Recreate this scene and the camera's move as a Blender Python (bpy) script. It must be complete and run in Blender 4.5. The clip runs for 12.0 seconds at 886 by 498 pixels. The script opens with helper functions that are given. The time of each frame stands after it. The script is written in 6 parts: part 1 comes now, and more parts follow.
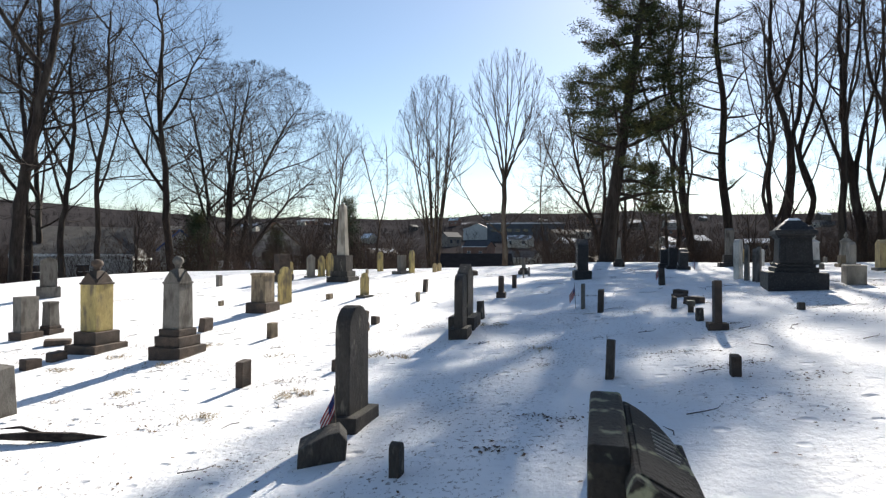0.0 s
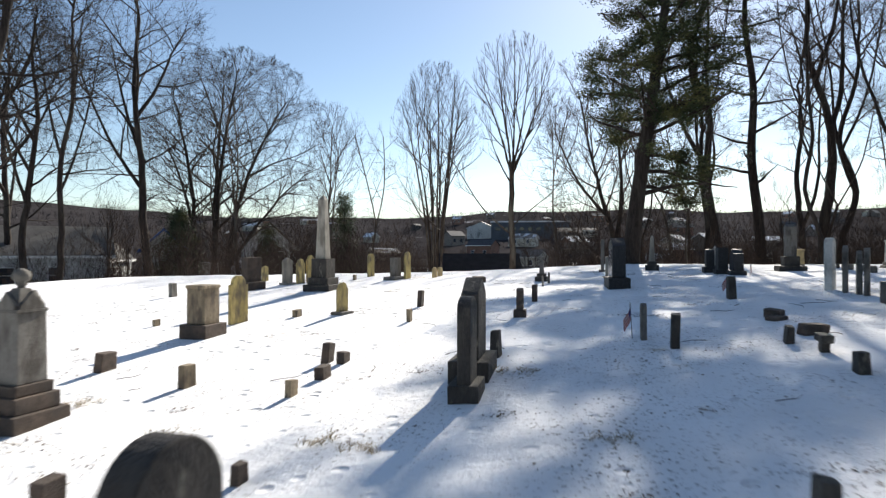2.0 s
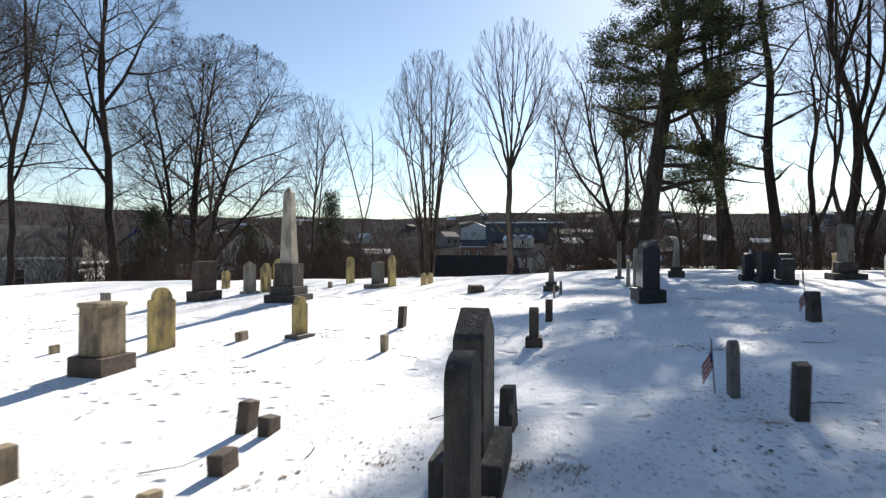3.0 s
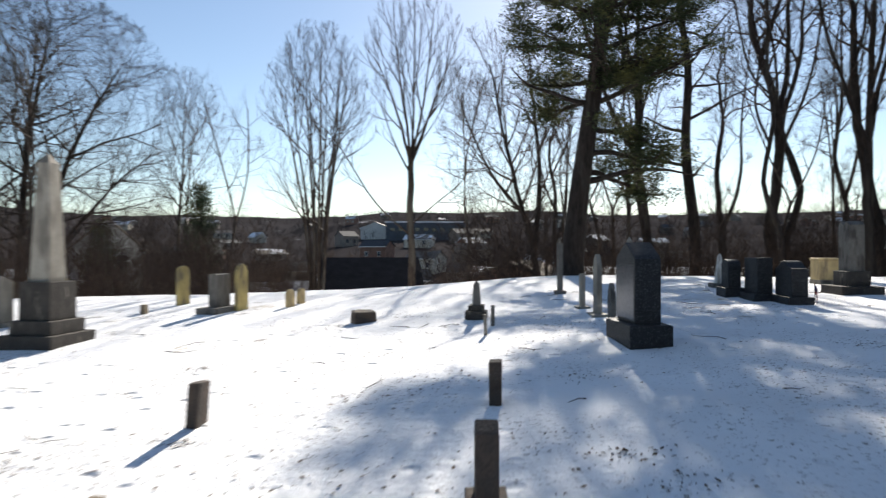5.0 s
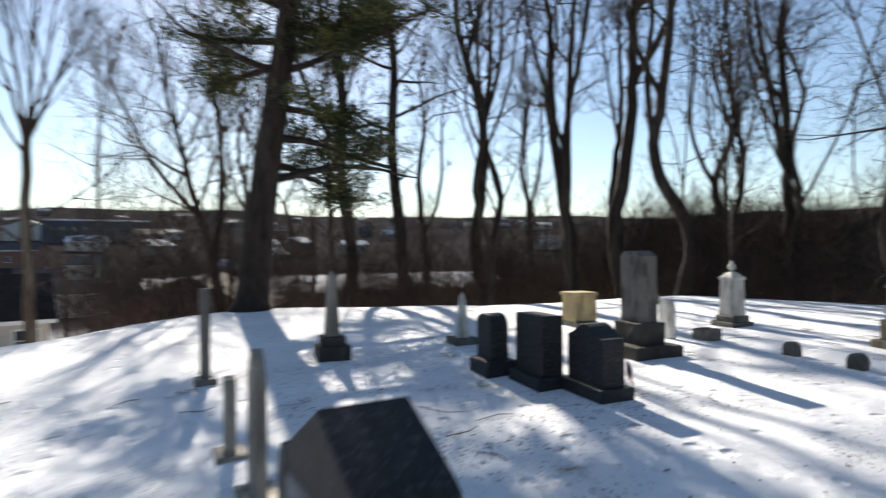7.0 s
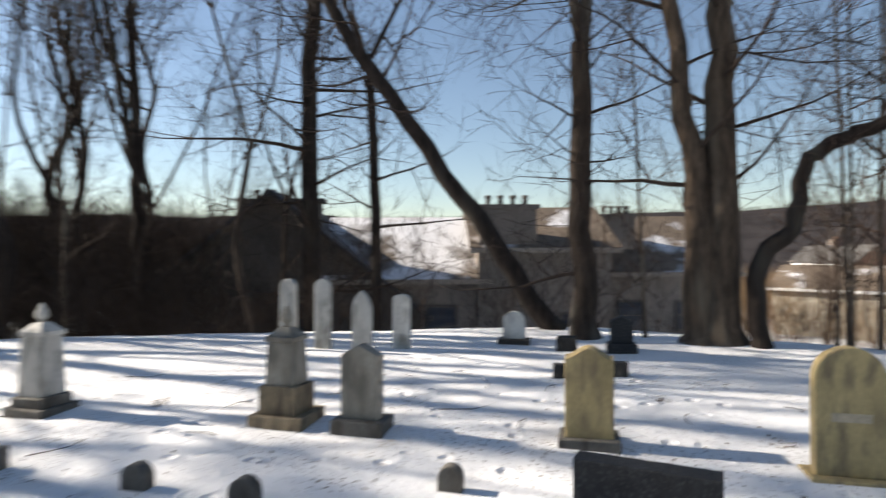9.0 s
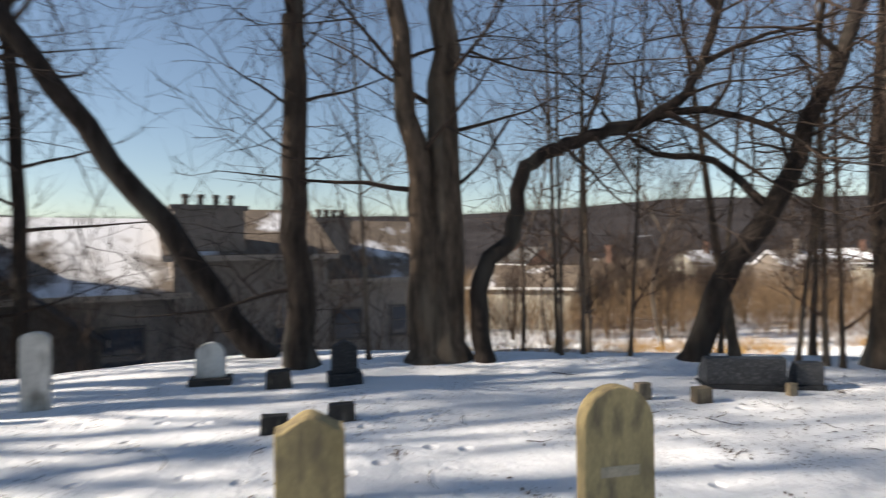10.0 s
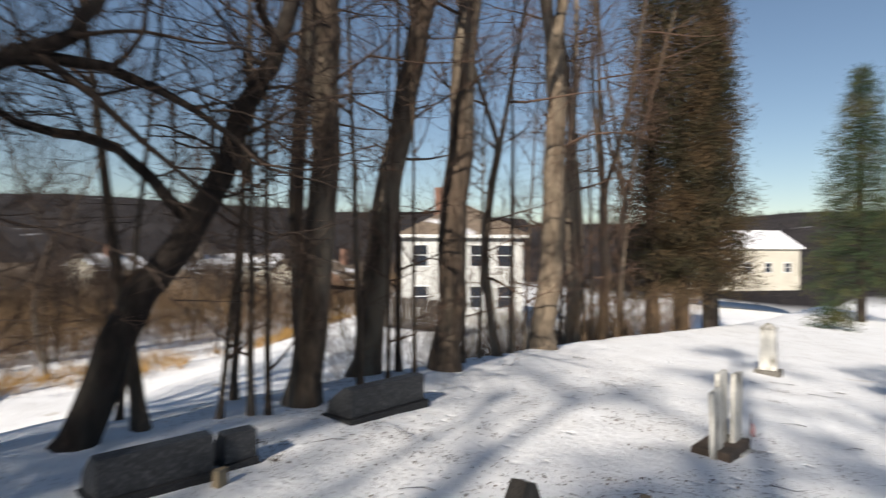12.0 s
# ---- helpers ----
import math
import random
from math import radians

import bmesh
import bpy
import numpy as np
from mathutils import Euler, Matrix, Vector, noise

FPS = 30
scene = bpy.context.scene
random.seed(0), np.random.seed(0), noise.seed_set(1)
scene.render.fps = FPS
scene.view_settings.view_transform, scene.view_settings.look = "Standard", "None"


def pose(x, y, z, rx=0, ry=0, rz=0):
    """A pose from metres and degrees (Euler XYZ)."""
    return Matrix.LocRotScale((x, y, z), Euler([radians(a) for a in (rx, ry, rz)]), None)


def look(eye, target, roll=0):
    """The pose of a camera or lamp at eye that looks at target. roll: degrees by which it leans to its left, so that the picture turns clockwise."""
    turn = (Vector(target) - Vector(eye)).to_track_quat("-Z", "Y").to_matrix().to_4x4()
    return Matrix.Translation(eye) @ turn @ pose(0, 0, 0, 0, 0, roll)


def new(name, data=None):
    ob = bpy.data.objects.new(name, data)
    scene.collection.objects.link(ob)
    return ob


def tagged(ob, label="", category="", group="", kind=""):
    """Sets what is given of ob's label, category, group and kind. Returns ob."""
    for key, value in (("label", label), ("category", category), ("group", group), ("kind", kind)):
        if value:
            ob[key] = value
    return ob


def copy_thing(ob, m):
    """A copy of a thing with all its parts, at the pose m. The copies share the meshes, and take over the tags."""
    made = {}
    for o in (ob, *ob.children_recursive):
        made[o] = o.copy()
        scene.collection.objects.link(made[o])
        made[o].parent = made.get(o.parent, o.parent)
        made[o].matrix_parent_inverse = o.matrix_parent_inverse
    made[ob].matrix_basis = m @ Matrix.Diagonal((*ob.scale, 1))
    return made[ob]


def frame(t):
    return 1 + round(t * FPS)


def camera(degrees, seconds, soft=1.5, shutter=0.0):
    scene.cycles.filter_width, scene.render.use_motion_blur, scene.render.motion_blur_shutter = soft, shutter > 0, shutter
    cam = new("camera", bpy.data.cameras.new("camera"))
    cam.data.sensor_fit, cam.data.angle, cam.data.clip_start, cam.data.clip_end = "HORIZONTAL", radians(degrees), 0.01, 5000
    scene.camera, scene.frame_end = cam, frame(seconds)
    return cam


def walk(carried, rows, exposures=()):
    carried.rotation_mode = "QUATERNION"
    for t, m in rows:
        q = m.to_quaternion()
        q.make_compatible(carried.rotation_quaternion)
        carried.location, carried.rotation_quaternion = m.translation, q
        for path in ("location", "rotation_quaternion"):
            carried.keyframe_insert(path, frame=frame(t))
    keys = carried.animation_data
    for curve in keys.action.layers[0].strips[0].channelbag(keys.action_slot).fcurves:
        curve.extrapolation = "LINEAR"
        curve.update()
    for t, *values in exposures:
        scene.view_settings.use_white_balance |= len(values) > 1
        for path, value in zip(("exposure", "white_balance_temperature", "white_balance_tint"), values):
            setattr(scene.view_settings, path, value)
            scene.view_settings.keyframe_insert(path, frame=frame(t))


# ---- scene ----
cam = camera(73.7, 12.0, soft=1.3, shutter=0.45)
PATH = [
    (0, (2.634, -0.447, 1.885), (2.506, 1.549, 1.896), 0.2),
    (0.5, (2.627, 0.019, 1.898), (2.495, 2.015, 1.91), 0.1),
    (1, (2.574, 0.889, 1.921), (2.438, 2.884, 1.934), 0.2),
    (1.5, (2.454, 2.097, 1.965), (2.327, 4.093, 1.974), 0.3),
    (2, (2.465, 3.58, 1.999), (2.325, 5.576, 2.006), 0.0),
    (2.5, (2.356, 5.262, 2.028), (2.226, 7.258, 2.038), 0.1),
    (4.5, (2.391, 10.808, 2.223), (2.431, 12.808, 2.232), -0.1),
    (5, (2.563, 12.325, 2.234), (2.778, 14.313, 2.243), -0.0),
    (5.5, (2.925, 13.892, 2.234), (3.347, 15.847, 2.243), -0.0),
    (6, (3.347, 15.436, 2.402), (3.88, 17.363, 2.407), -0.2),
    (6.5, (3.945, 16.93, 2.691), (4.711, 18.777, 2.704), -0.2),
    (7, (5.156, 18.244, 2.891), (6.284, 19.895, 2.899), -0.4),
    (7.2, (5.444, 18.656, 2.964), (6.736, 20.183, 2.962), -0.1),
    (8.8, (8.765, 20.204, 3.217), (10.761, 20.321, 3.229), -0.5),
    (8.9, (8.983, 20.075, 3.234), (10.982, 20.137, 3.24), -1.1),
    (9, (9.195, 20.114, 3.25), (11.194, 20.047, 3.259), -0.2),
    (9.1, (9.321, 20.087, 3.269), (11.316, 19.951, 3.274), -0.8),
    (9.5, (10.065, 20.035, 3.33), (11.994, 19.506, 3.336), -0.5),
    (10, (10.949, 19.654, 3.407), (12.696, 18.68, 3.416), -0.8),
    (10.5, (11.617, 19.21, 3.518), (13.112, 17.881, 3.526), -0.4),
    (11, (12.158, 18.63, 3.582), (13.322, 17.003, 3.602), -0.3),
    (11.5, (12.472, 17.994, 3.695), (13.213, 16.136, 3.705), -0.2),
    (12, (12.742, 17.17, 3.701), (12.995, 15.186, 3.707), 0.3),
]
walk(cam, [(t, look(eye, target, roll)) for t, eye, target, roll in PATH], exposures=((0, 1.05, 6600, 10), (2.5, 1.05, 6600, 10), (4.5, 1.05, 6600, 10), (5.5, 1.0, 6600, 10), (6.5, 1.12, 6650, 10), (7.2, 1.1, 6700, 11), (9.0, 1.12, 6950, 12), (10.0, 0.98, 6900, 12), (11.0, 0.76, 6850, 12), (11.5, 0.5, 6850, 11), (12, 0.44, 6650, 11)))


# ---- light and sky ----
SUN_AZ, SUN_EL = radians(17.0), radians(29.5)
world = bpy.data.worlds.new("winter_sky")
scene.world = world
world.use_nodes = True
wn = world.node_tree.nodes
sky = wn.new("ShaderNodeTexSky")
sky.sky_type = "NISHITA"
sky.sun_disc = False
sky.sun_elevation = SUN_EL
sky.sun_rotation = SUN_AZ
sky.air_density, sky.dust_density, sky.ozone_density = 1.0, 0.17, 1.6
wn["Background"].inputs["Strength"].default_value = 0.068
world.node_tree.links.new(sky.outputs[0], wn["Background"].inputs["Color"])
sun_data = bpy.data.lights.new("sun", "SUN")
sun_data.energy, sun_data.angle, sun_data.color = 5.0, radians(0.53), (1.0, 0.94, 0.85)
sun = new("sun", sun_data)
to_sun = Vector((math.sin(SUN_AZ) * math.cos(SUN_EL), math.cos(SUN_AZ) * math.cos(SUN_EL), math.sin(SUN_EL)))
sun.matrix_world = look(to_sun * 200, (0, 0, 0))


# ---- ground shape ----
def ramp(v, w):
    """A soft ramp: 0 below zero, v above it."""
    return w * math.log1p(math.exp(min(60.0, v / w)))


def smooth(a, b, v):
    k = min(1.0, max(0.0, (v - a) / (b - a)))
    return k * k * (3 - 2 * k)


def ground_z(x, y):
    gx, gy = 1.7 * math.tanh((x - 7) / 17), 1.6 * math.tanh((y - 16) / 16)
    z = 0.92 + 0.30 * gy + 0.03 * gy * gy + 0.66 * gx - 0.40 * gx * gy - 0.03 * gx * gx
    # the brow of the hill towards the valley, with a bulge where the pine stands
    brow = y - 30.5 - 4.5 * math.exp(-((x - 10) / 5.0) ** 2) - 0.05 * (x + 8) * (x < -8)
    z -= 15.5 * (1 - math.exp(-0.0125 * ramp(brow, 1.0)))
    # the wooded edge and the bank below the row of trees
    z -= 2.3 * smooth(0.0, 9.0, x - 21.3) * smooth(30, 26, y * 0.8)
    bank = 0.85 * x - 0.52 * y - 9.3
    z -= 1.7 * smooth(0.0, 4.5, bank) * smooth(26.0, 18.0, y + 0.3 * x)
    z -= 0.7 * smooth(0.3, 4.0, bank) * smooth(7.0, 1.0, y)
    z -= 1.2 * smooth(14, 60, bank)
    z -= 2.0 * smooth(12, 40, -x)
    # the ring of hills
    r = math.hypot(x, y)
    if r > 120:
        a = math.atan2(x, y)
        top = 66 + 9 * math.sin(2.3 * a + 0.6) + 6 * math.sin(5.1 * a + 1.0) + 3 * math.sin(11.0 * a) + 2 * math.sin(23.0 * a + 2)
        top += 36 * math.exp(-((a + 0.8) / 0.3) ** 2) + 26 * math.exp(-((a - 2.2) / 0.6) ** 2)
        z += (top - z) * min(1.0, max(0.0, (r - 140) / 1050)) ** 0.9
        z += 5.0 * noise.noise(Vector((x / 90, y / 90, 0))) * smooth(150, 400, r)
    if r < 60:
        z += 0.035 * noise.noise(Vector((x / 1.7, y / 1.7, 3))) + 0.015 * noise.noise(Vector((x / 0.45, y / 0.45, 7)))
    return z


# ---- node materials ----
def mat(name, color, rough=0.8, metal=0.0, spread=0.25, scale=6.0, bump=0.3, second=None, second_scale=1.3, second_at=0.55, second_soft=0.08, grain=60.0, spec=0.4, island=0.0):
    """A weathered surface: a base colour that varies at two scales, patches of a second colour and fine relief."""
    m = bpy.data.materials.new(name)
    m.use_nodes = True
    nt = m.node_tree
    n, l = nt.nodes, nt.links
    b = n["Principled BSDF"]
    b.inputs["Roughness"].default_value = rough
    b.inputs["Metallic"].default_value = metal
    b.inputs["Specular IOR Level"].default_value = spec
    tc = n.new("ShaderNodeTexCoord")
    pos = n.new("ShaderNodeNewGeometry").outputs["Position"]
    n1, n2, n3 = (n.new("ShaderNodeTexNoise") for _ in range(3))
    for node, s, d in ((n1, scale, 5), (n2, grain, 3), (n3, second_scale, 6)):
        node.inputs["Scale"].default_value = s
        node.inputs["Detail"].default_value = d
        l.new(pos, node.inputs["Vector"])
    r1 = n.new("ShaderNodeMapRange")
    r1.inputs["From Min"].default_value, r1.inputs["From Max"].default_value = 0.3, 0.7
    r1.inputs["To Min"].default_value, r1.inputs["To Max"].default_value = 1 - spread, 1 + spread
    l.new(n1.outputs["Fac"], r1.inputs["Value"])
    r2 = n.new("ShaderNodeMapRange")
    r2.inputs["From Min"].default_value, r2.inputs["From Max"].default_value = 0.3, 0.7
    r2.inputs["To Min"].default_value, r2.inputs["To Max"].default_value = 1 - spread * 0.6, 1 + spread * 0.6
    l.new(n2.outputs["Fac"], r2.inputs["Value"])
    mul = n.new("ShaderNodeMath")
    mul.operation = "MULTIPLY"
    l.new(r1.outputs[0], mul.inputs[0])
    l.new(r2.outputs[0], mul.inputs[1])
    rand = n.new("ShaderNodeObjectInfo").outputs["Random"] if not island else n.new("ShaderNodeNewGeometry").outputs["Random Per Island"]
    r3 = n.new("ShaderNodeMapRange")
    k = island or 0.15
    r3.inputs["To Min"].default_value, r3.inputs["To Max"].default_value = 1 - k, 1 + k
    l.new(rand, r3.inputs["Value"])
    mul2 = n.new("ShaderNodeMath")
    mul2.operation = "MULTIPLY"
    l.new(mul.outputs[0], mul2.inputs[0])
    l.new(r3.outputs[0], mul2.inputs[1])
    base = n.new("ShaderNodeVectorMath")
    base.operation = "SCALE"
    base.inputs[0].default_value = color
    l.new(mul2.outputs[0], base.inputs["Scale"])
    out = base.outputs[0]
    if second:
        r4 = n.new("ShaderNodeMapRange")
        r4.inputs["From Min"].default_value, r4.inputs["From Max"].default_value = second_at - second_soft, second_at + second_soft
        l.new(n3.outputs["Fac"], r4.inputs["Value"])
        mix = n.new("ShaderNodeMix")
        mix.data_type = "RGBA"
        mix.inputs["B"].default_value = (*second, 1)
        l.new(r4.outputs[0], mix.inputs["Factor"])
        l.new(out, mix.inputs["A"])
        out = mix.outputs["Result"]
    l.new(out, b.inputs["Base Color"])
    if bump:
        bp = n.new("ShaderNodeBump")
        bp.inputs["Strength"].default_value = bump
        bp.inputs["Distance"].default_value = 0.02
        l.new(n2.outputs["Fac"], bp.inputs["Height"])
        l.new(bp.outputs[0], b.inputs["Normal"])
    return m


def stretched(m, x, y, z):
    """Draws out the grain of a material along an axis."""
    nt = m.node_tree
    mp = nt.nodes.new("ShaderNodeMapping")
    mp.inputs["Scale"].default_value = (x, y, z)
    for node in list(nt.nodes):
        if node.bl_idname == "ShaderNodeTexNoise":
            link = node.inputs["Vector"].links[0]
            if not mp.inputs["Vector"].links:
                nt.links.new(link.from_socket, mp.inputs["Vector"])
            nt.links.new(mp.outputs[0], node.inputs["Vector"])
    return m


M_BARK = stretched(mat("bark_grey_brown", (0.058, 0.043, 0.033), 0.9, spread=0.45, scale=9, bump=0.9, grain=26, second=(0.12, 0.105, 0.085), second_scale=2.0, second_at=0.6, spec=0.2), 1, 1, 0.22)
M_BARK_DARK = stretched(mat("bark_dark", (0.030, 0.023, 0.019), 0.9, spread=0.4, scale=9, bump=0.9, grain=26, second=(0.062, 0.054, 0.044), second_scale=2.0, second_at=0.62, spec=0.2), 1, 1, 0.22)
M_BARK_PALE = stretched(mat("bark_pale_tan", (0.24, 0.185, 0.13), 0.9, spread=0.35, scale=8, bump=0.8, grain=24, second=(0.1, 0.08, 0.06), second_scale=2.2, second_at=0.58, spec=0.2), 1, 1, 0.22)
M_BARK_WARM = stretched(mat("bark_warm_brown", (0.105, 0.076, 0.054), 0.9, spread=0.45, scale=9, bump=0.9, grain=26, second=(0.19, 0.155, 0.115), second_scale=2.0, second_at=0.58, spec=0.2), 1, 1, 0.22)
M_TWIG = mat("twig_bark", (0.055, 0.039, 0.030), 0.85, spread=0.3, scale=3, bump=0, grain=20, spec=0.2)
M_TWIG_RED = mat("twig_bark_reddish", (0.12, 0.075, 0.052), 0.85, spread=0.3, scale=3, bump=0, grain=20, spec=0.2)
M_NEEDLE = mat("pine_needles", (0.036, 0.046, 0.018), 0.7, spread=0.4, scale=1.2, bump=0, grain=9, second=(0.12, 0.115, 0.04), second_scale=0.9, second_at=0.58, spec=0.2, island=0.35)
M_HEDGE = mat("brown_green_needles", (0.036, 0.032, 0.016), 0.75, spread=0.4, scale=0.9, bump=0, grain=7, second=(0.085, 0.055, 0.028), second_scale=0.6, second_at=0.52, spec=0.2, island=0.35)
M_SPRUCE = mat("spruce_needles", (0.035, 0.055, 0.025), 0.7, spread=0.4, scale=0.9, bump=0, grain=7, second=(0.09, 0.085, 0.03), second_scale=0.6, second_at=0.56, spec=0.2, island=0.35)
M_GREY = stretched(mat("weathered_grey_stone", (0.17, 0.158, 0.138), 0.85, spread=0.3, scale=7, bump=0.5, grain=70, second=(0.075, 0.066, 0.055), second_scale=7.0, second_at=0.53, second_soft=0.1), 1, 1, 0.35)
M_DARK = stretched(mat("dark_weathered_stone", (0.048, 0.041, 0.034), 0.8, spread=0.35, scale=8, bump=0.6, grain=60, second=(0.17, 0.155, 0.12), second_scale=11.0, second_at=0.66, second_soft=0.05), 1, 1, 0.35)
M_BROWN = mat("brown_sandstone", (0.085, 0.062, 0.047), 0.88, spread=0.35, scale=8, bump=0.6, grain=60, second=(0.05, 0.04, 0.033), second_scale=4.0, second_at=0.56)
M_WHITE = stretched(mat("white_marble_weathered", (0.56, 0.54, 0.49), 0.7, spread=0.2, scale=6, bump=0.3, grain=60, second=(0.2, 0.185, 0.15), second_scale=7.0, second_at=0.58, second_soft=0.1), 1, 1, 0.35)
M_YELLOW = stretched(mat("yellow_stained_marble", (0.42, 0.325, 0.125), 0.8, spread=0.25, scale=5, bump=0.35, grain=60, second=(0.15, 0.12, 0.075), second_scale=6.6, second_at=0.54, second_soft=0.1), 1, 1, 0.35)
M_TAN = stretched(mat("tan_stained_marble", (0.46, 0.35, 0.17), 0.8, spread=0.22, scale=5, bump=0.35, grain=60, second=(0.25, 0.19, 0.11), second_scale=8.8, second_at=0.58, second_soft=0.1), 1, 1, 0.35)
M_DRAB = stretched(mat("drab_tan_stone", (0.25, 0.195, 0.125), 0.85, spread=0.3, scale=7, bump=0.5, grain=60, second=(0.11, 0.085, 0.06), second_scale=8.8, second_at=0.56), 1, 1, 0.35)
M_OBELISK = stretched(mat("grey_tan_stone", (0.30, 0.27, 0.22), 0.8, spread=0.22, scale=5, bump=0.35, grain=60, second=(0.17, 0.15, 0.12), second_scale=4.8, second_at=0.55, second_soft=0.1), 1, 1, 0.35)
M_GRANITE = mat("dark_granite", (0.022, 0.022, 0.023), 0.6, spread=0.3, scale=12, bump=0.3, grain=120, second=(0.06, 0.06, 0.06), second_scale=40, second_at=0.6, spec=0.3)
M_POLISHED = mat("polished_grey_granite", (0.10, 0.10, 0.105), 0.22, spread=0.2, scale=30, bump=0.03, grain=160, spec=0.5)
M_LETTER = mat("worn_lettering", (0.30, 0.29, 0.27), 0.8, bump=0)
M_LEAF = mat("dead_leaves", (0.085, 0.05, 0.028), 0.85, spread=0.4, scale=3, bump=0, grain=10, island=0.5)
M_GRASS = mat("dry_grass", (0.33, 0.25, 0.13), 0.85, spread=0.3, scale=3, bump=0, grain=10, island=0.4)
M_BRUSH = mat("brush_twigs", (0.044, 0.034, 0.028), 0.9, spread=0.4, scale=0.6, bump=0, grain=4, island=0.3, spec=0.0)
M_WOOD_RED = mat("flag_red", (0.35, 0.05, 0.05), 0.8, bump=0)
M_FLAG_WHITE = mat("flag_white", (0.7, 0.68, 0.66), 0.8, bump=0)
M_FLAG_BLUE = mat("flag_blue", (0.03, 0.045, 0.16), 0.8, bump=0)
M_STICK = mat("flag_stick", (0.16, 0.12, 0.08), 0.7, bump=0)
M_SNOW = None


def snow_material():
    """Thin old snow with leaf bits, footprints and bare patches near; woods in a haze-greyed colour with clearings far
    off.
    """
    m = bpy.data.materials.new("thin_snow_cover")
    m.use_nodes = True
    nt = m.node_tree
    n, l = nt.nodes, nt.links
    b = n["Principled BSDF"]
    b.inputs["Roughness"].default_value = 0.9
    b.inputs["Specular IOR Level"].default_value = 0.0
    pos = n.new("ShaderNodeNewGeometry").outputs["Position"]

    def noise_node(scale, detail=5, rough=0.55):
        t = n.new("ShaderNodeTexNoise")
        t.inputs["Scale"].default_value, t.inputs["Detail"].default_value, t.inputs["Roughness"].default_value = scale, detail, rough
        l.new(pos, t.inputs["Vector"])
        return t.outputs["Fac"]

    def rng(v, a, b2, c=0.0, d=1.0):
        t = n.new("ShaderNodeMapRange")
        for key, val in (("From Min", a), ("From Max", b2), ("To Min", c), ("To Max", d)):
            t.inputs[key].default_value = val
        l.new(v, t.inputs["Value"])
        return t.outputs[0]

    def mixc(f, a, b2):
        t = n.new("ShaderNodeMix")
        t.data_type = "RGBA"
        l.new(f, t.inputs["Factor"])
        for v, key in ((a, "A"), (b2, "B")):
            if isinstance(v, tuple):
                t.inputs[key].default_value = (*v, 1)
            else:
                l.new(v, t.inputs[key])
        return t.outputs["Result"]

    def times(a, b2):
        t = n.new("ShaderNodeMath")
        t.operation = "MULTIPLY"
        l.new(a, t.inputs[0])
        l.new(b2, t.inputs[1])
        return t.outputs[0]

    snow = mixc(rng(noise_node(0.9), 0.35, 0.7), (0.90, 0.90, 0.90), (0.82, 0.815, 0.81))
    # leaf crumbs, thicker in some places than in others
    crumbs = times(rng(noise_node(20, 4, 0.7), 0.57, 0.635), rng(noise_node(0.6, 5, 0.65), 0.42, 0.60))
    snow = mixc(crumbs, snow, (0.13, 0.095, 0.065))
    turf = times(rng(noise_node(0.45, 6, 0.65), 0.645, 0.70), rng(noise_node(9, 4, 0.7), 0.45, 0.6))
    snow = mixc(turf, snow, (0.33, 0.26, 0.15))
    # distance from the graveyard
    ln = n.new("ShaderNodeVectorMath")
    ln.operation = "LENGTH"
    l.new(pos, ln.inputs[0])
    # the brown of the far woods is greyed here to stand in for haze
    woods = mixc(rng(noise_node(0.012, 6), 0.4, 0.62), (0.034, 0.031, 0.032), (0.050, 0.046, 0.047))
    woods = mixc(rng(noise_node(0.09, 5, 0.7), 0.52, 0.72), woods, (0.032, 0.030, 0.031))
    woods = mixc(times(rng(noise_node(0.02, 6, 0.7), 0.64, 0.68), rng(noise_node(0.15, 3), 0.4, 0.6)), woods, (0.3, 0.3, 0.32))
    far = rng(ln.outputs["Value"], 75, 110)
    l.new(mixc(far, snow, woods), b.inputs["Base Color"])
    bp = n.new("ShaderNodeBump")
    bp.inputs["Strength"].default_value, bp.inputs["Distance"].default_value = 0.7, 0.045
    l.new(noise_node(7, 6, 0.65), bp.inputs["Height"])
    # trodden lumps and old footprints
    vo = n.new("ShaderNodeTexVoronoi")
    vo.inputs["Scale"].default_value, vo.inputs["Randomness"].default_value = 2.6, 1.0
    l.new(pos, vo.inputs["Vector"])
    bp2 = n.new("ShaderNodeBump")
    bp2.inputs["Strength"].default_value, bp2.inputs["Distance"].default_value = 0.5, 0.12
    l.new(times(rng(vo.outputs["Distance"], 0.06, 0.22, 1.0, 0.0), rng(noise_node(0.35, 3), 0.40, 0.54)), bp2.inputs["Height"])
    bp2.invert = True
    l.new(bp.outputs[0], bp2.inputs["Normal"])
    l.new(bp2.outputs[0], b.inputs["Normal"])
    return m


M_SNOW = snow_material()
M_SNOWCAP = mat("snow", (0.8, 0.8, 0.81), 0.75, spread=0.06, scale=4, bump=0.3, grain=20, spec=0.25)


# ---- the ground sheet ----
def spaced(lo, hi, step, reach, grow):
    mid = list(np.arange(lo, hi + 1e-6, step))
    left, right, s = [], [], step
    a, b = lo, hi
    while b < reach:
        s *= grow
        b += s
        right.append(b)
    s = step
    while a > -reach:
        s *= grow
        a -= s
        left.append(a)
    return left[::-1] + mid + right


